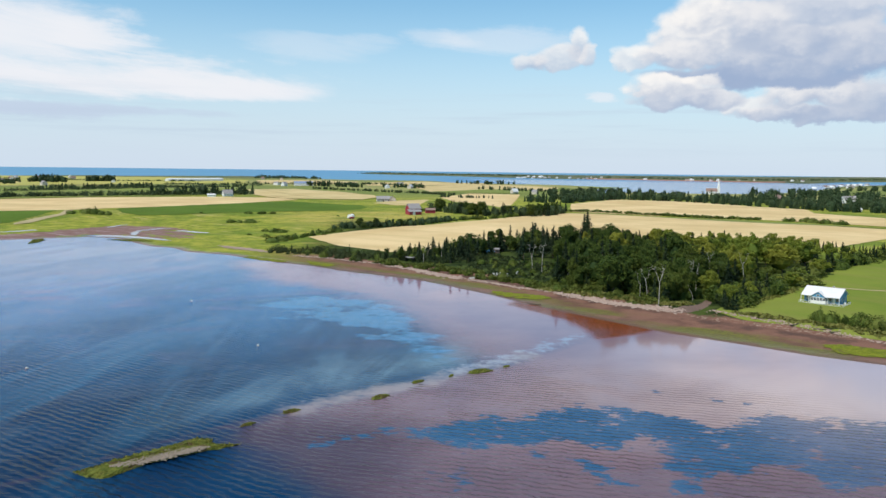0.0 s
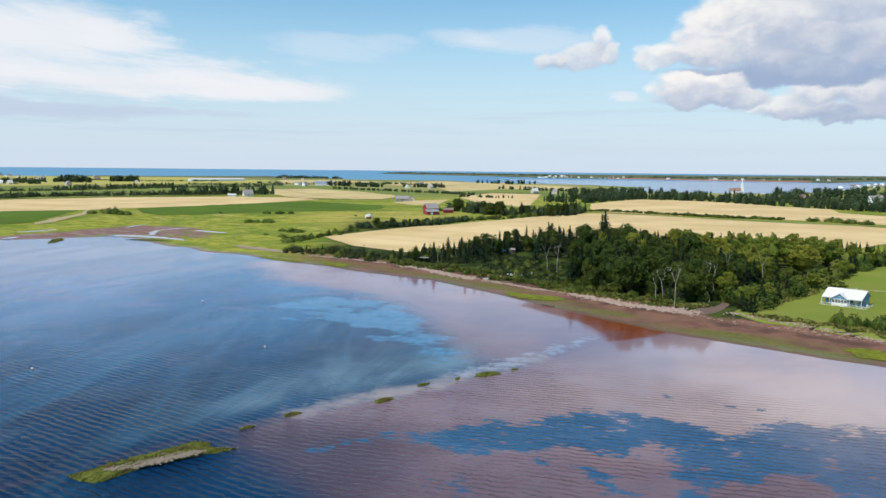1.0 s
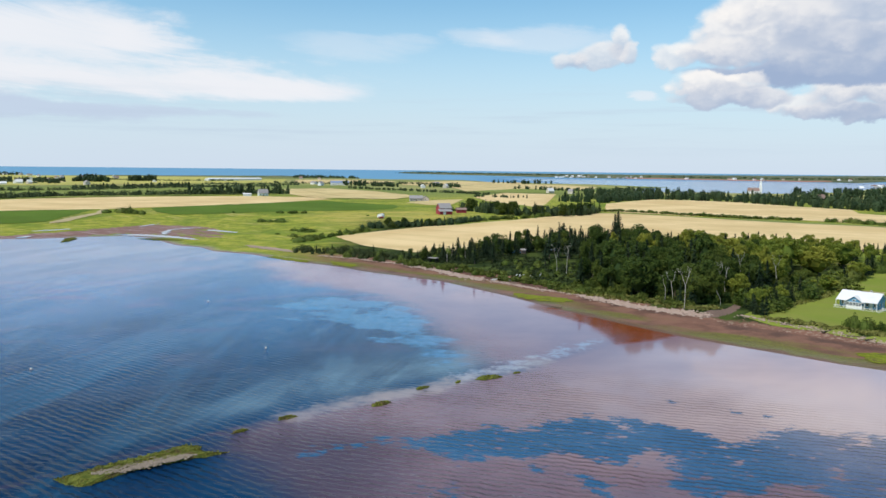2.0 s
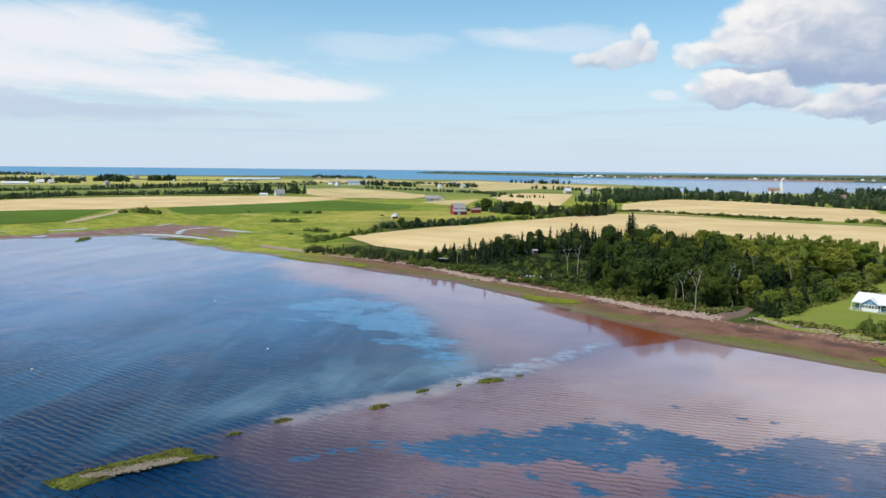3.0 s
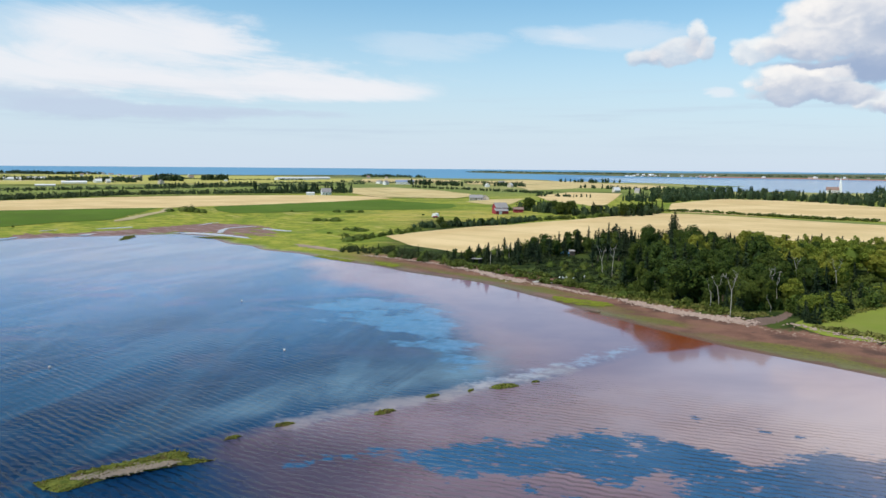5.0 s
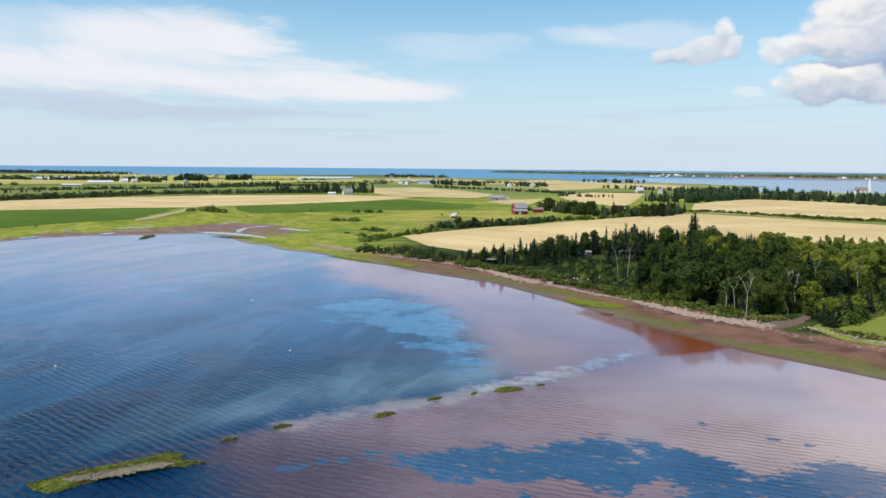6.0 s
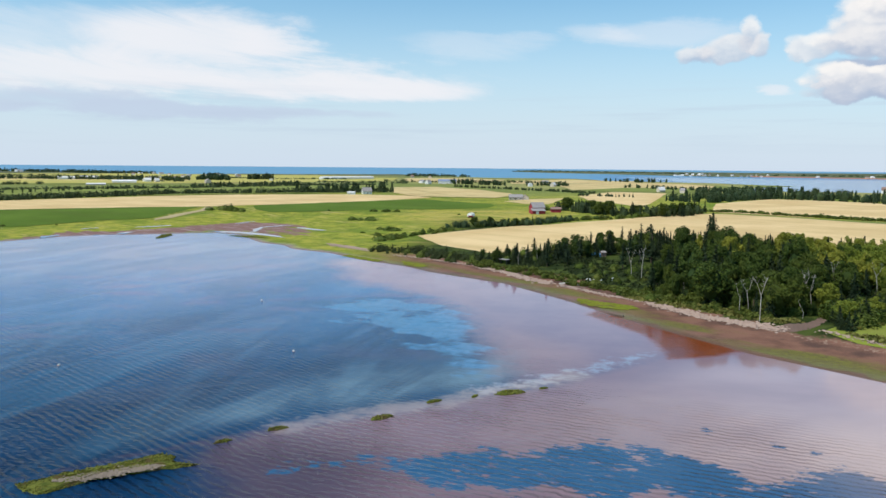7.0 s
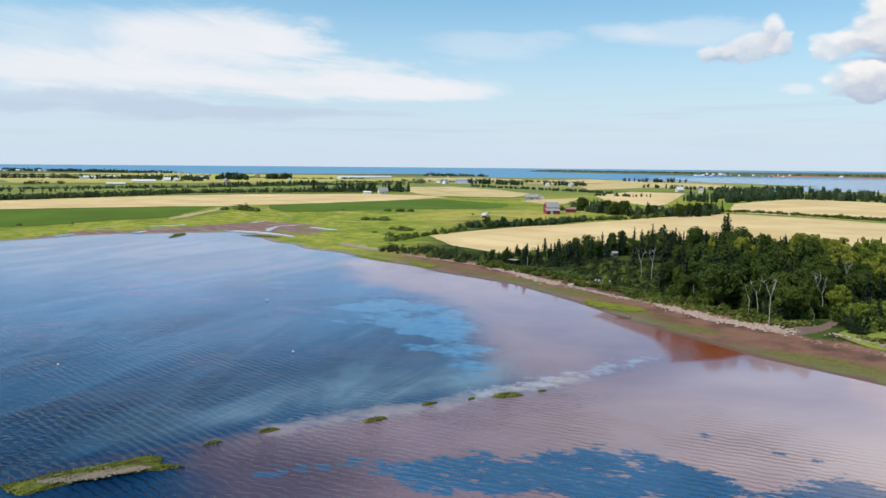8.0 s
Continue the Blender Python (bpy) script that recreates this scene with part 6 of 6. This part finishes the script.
pebble_bank()
islet([(-203, 377), (-207, 386), (-212, 397), (-210, 403), (-205, 396), (-202, 383)], 0.5, SEDGE, "low grassy islet at the edge of the mud flats", "islet", "islet", 3, 1.0)
islet([(-176, 403), (-166, 405), (-157, 402), (-146, 394), (-141, 387), (-152, 391), (-163, 397)], 0.45, SEDGE, "narrow strip of marsh grass before the pond", "islet", "islet", 4, 1.0)
TUFT = [(-1.6, -0.7), (-0.6, -1.1), (0.7, -0.8), (1.7, -0.1), (1.2, 0.8), (0.1, 1.0), (-1.1, 0.6)]
for i, (x, y, s, t) in enumerate(((-23.7, 119.9, 0.9, 35), (-10.2, 128.2, 1.1, 40), (-4.1, 138.1, 0.8, 40), (7.6, 145.9, 1.5, 20), (-29, 113.2, 0.7, 40), (2, 142.5, 0.5, 60), (13, 150, 0.5, 30))):
    c, d = math.cos(radians(t)), math.sin(radians(t))
    islet([(x + s * (1.15 * a * c - b * d * 0.8), y + s * (1.15 * a * d + b * c * 0.8)) for a, b in TUFT], 0.22 * s + 0.08, SEDGE, "small weed-covered mud bank just above the water", "islet", "islet", 10 + i, 0.3 * s)
for label, outline in (("bright yellow-green sea grass on the beach", [(15.8, 245.7), (21.7, 240.5), (31.4, 233.6), (33, 230), (29.9, 228.3), (23.4, 230.8), (17.0, 236.8)]),
                       ("bright yellow-green sea grass on the beach", [(85.4, 170.4), (91.3, 170), (97.0, 165.6), (104, 158), (101, 153), (94.0, 160.3), (89.6, 161), (85.3, 163.9)]),
                       ("strip of green sea grass at the water's edge", [(-84, 333), (-74, 325), (-64, 317), (-66, 314), (-77, 322), (-86, 330)]),
                       ("strip of green sea grass at the water's edge", [(-56, 316), (-46, 309), (-42, 304), (-45, 301), (-53, 307)])):
    drape("sea_grass", outline, ALGAE, label, "sea grass", 1.6, 0.12, wobble=1.0)
for label, outline in (("shallow tidal pond behind a strip of marsh grass", [(-198, 421), (-190, 425), (-176, 423), (-160, 415), (-145, 402), (-139, 394), (-156, 405), (-173, 412.5)]),
                       ("narrow creek winding through the marsh", [(-172, 424), (-177, 438), (-178.5, 452), (-173, 466), (-163.8, 468), (-171, 462), (-175.5, 452), (-174.5, 440), (-169.5, 427)]),
                       ("narrow creek at the head of the mud flats", [(-205, 470), (-204.6, 482), (-200, 490), (-201.8, 481), (-203, 469)]),
                       ("long shallow tidal pool in the marsh", [(-158, 454), (-154, 456), (-141, 445.5), (-133.6, 441.6), (-134.4, 437.5), (-146, 442.5)]),
                       ("narrow tidal pool beside the potato field", [(-270.2, 408.9), (-266.3, 418.9), (-264.2, 417), (-267.9, 407.3)]),
                       ("narrow tidal pool in the marsh grass", [(-249, 429.6), (-237, 446.8), (-233.6, 442.6), (-245.2, 426.6)]),
                       ("film of water lying on the red mud", [(-262.9, 365), (-260.5, 377), (-257.4, 374.6), (-257.2, 361.8)]),
                       ("film of water lying on the red mud", [(-243.5, 369.5), (-243.4, 385), (-240.8, 387), (-238.6, 368.8)]),
                       ("film of water lying on the red mud", [(-236.7, 393.2), (-236.5, 403), (-232.8, 405), (-231.9, 393.5)])):
    drape("tidal_pool", outline, POOL, label, "water", 2.6, 0.12, wobble=2.0)


def buoy(x, y):
    ob = thing("buoy", pose(x, y, 0), "small white and orange mooring buoy floating", "buoy", "buoys in the bay")
    bm = bmesh.new()
    bmesh.ops.create_uvsphere(bm, u_segments=14, v_segments=8, radius=0.23, matrix=Matrix.Translation((0, 0, 0.15)))
    part("float", bm, WHITE, ob)
    bm = bmesh.new()
    bmesh.ops.create_cone(bm, cap_ends=True, segments=14, radius1=0.235, radius2=0.235, depth=0.09, matrix=Matrix.Translation((0, 0, 0.12)))
    part("band", bm, ORANGE, ob)
    bm = bmesh.new()
    tube(bm, [(0, 0, 0.36), (0, 0, 0.5)], [0.03, 0.03], 6)
    part("rod", bm, DARK, ob)
    return ob


for x, y in ((-72.1, 219.9), (-39.8, 165.0), (-78.8, 143.8)):
    buoy(x, y)


def shore_hut():
    ob = thing("hut", pose(-13, 304, gz(-13, 304), 0, 0, -35), "small dark open-fronted hut among spruces", "hut")
    ob.scale = (0.75, 0.75, 0.75)
    part("wall", boxes((-2.2, 1.3, -0.3, 2.2, 1.45, 2.2), (-2.2, -1.4, -0.3, -2.05, 1.3, 2.2), (2.05, -1.4, -0.3, 2.2, 1.3, 2.2)), DARK, ob)
    part("roof", boxes((-2.5, -1.8, 2.2, 2.5, 1.7, 2.36)), SHINGLE, ob)
    part("bench", boxes((-1.7, 0.6, 0.3, 1.7, 1.2, 0.5)), REDP, ob)
    return ob


shore_hut()


def covered_pool():
    ob = thing("camp_shelter", pose(20.5, 334, gz(20.5, 334), 0, 0, 20), "blue tarpaulin shelter beside a brown hut", "shelter")
    ob.scale = (0.8, 0.8, 0.7)
    bm = bmesh.new()
    prism(bm, [(-2.2, -0.3), (2.2, -0.3), (2.2, 1.3), (0, 2.0), (-2.2, 1.3)], "x", -4.2, 1.6)
    part("cover", bm, TARP, ob)
    part("hut", boxes((1.9, -1.6, -0.3, 4.6, 1.6, 2.3)), BROWN_ROOF, ob)
    bm = bmesh.new()
    prism(bm, [(-1.9, 2.25), (0, 3.0), (1.9, 2.25), (1.9, 2.38), (0, 3.16), (-1.9, 2.38)], "x", 1.7, 4.8)
    part("roof", bm, SHINGLE, ob)
    return ob


covered_pool()
small_house(38, 345, 15, 5, 4, 2.4, 4.0, SLATE_BLUE, SHINGLE, "small blue-grey cabin between spruces", "cabin")


def dinghy(x, y, turn, label):
    ob = thing("dinghy", pose(x, y, gz(x, y), 0, 0, turn), label, "boat", "boats on the bank")
    bm = bmesh.new()
    rings = []
    for t in np.linspace(-1, 1, 9):
        w = 0.75 * max(0.04, (1 - max(0, t) ** 2.2) * (1 if t > -0.9 else 0.85))
        rings.append([(t * 1.9, w * math.cos(a), 0.02 + (0.55 - 0.12 * t * t) * math.sin(a)) for a in np.linspace(0, math.pi, 7)])
    loft(bm, rings)
    part("hull", bm, GREYWOOD, ob)
    part("keel", boxes((-1.6, -0.03, 0.5, 1.3, 0.03, 0.62)), BARK, ob)
    return ob


dinghy(11.0, 268.5, 25, "grey upturned dinghy on the grassy bank")
dinghy(15.5, 267.0, 60, "grey upturned dinghy on the grassy bank")


def driftwood(x, y, turn, length, label):
    r = random.Random(int(x * 7 + y))
    z = gz(x, y)
    ob = thing("driftwood_log", pose(x, y, max(z, 0.0) + 0.12, 0, 0, turn), label, "driftwood", "driftwood on the beach")
    bm = bmesh.new()
    tube(bm, [(-length / 2, 0, 0), (-length / 6, 0.12, 0.06), (length / 5, -0.06, 0.1), (length / 2, 0.1, 0.3)], [0.2, 0.18, 0.14, 0.06])
    part("trunk", bm, BARK, ob)
    bm = bmesh.new()
    tube(bm, [(-length / 2 + 0.1, 0, 0), (-length / 2 - 0.2, 0.35, 0.35), (-length / 2 - 0.3, 0.5, 0.6)], [0.12, 0.07, 0.02], 5)
    part("root", bm, BARK, ob)
    return ob


driftwood(26.5, 221.5, 150, 4.5, "dark driftwood log lying at the water's edge")
driftwood(86.5, 186.5, 30, 3.5, "red-brown fallen log on the eroded bank")
driftwood(90.5, 182.0, -30, 3.0, "red-brown fallen log on the eroded bank")
driftwood(93.0, 179.5, 10, 2.6, "red-brown fallen log on the eroded bank")
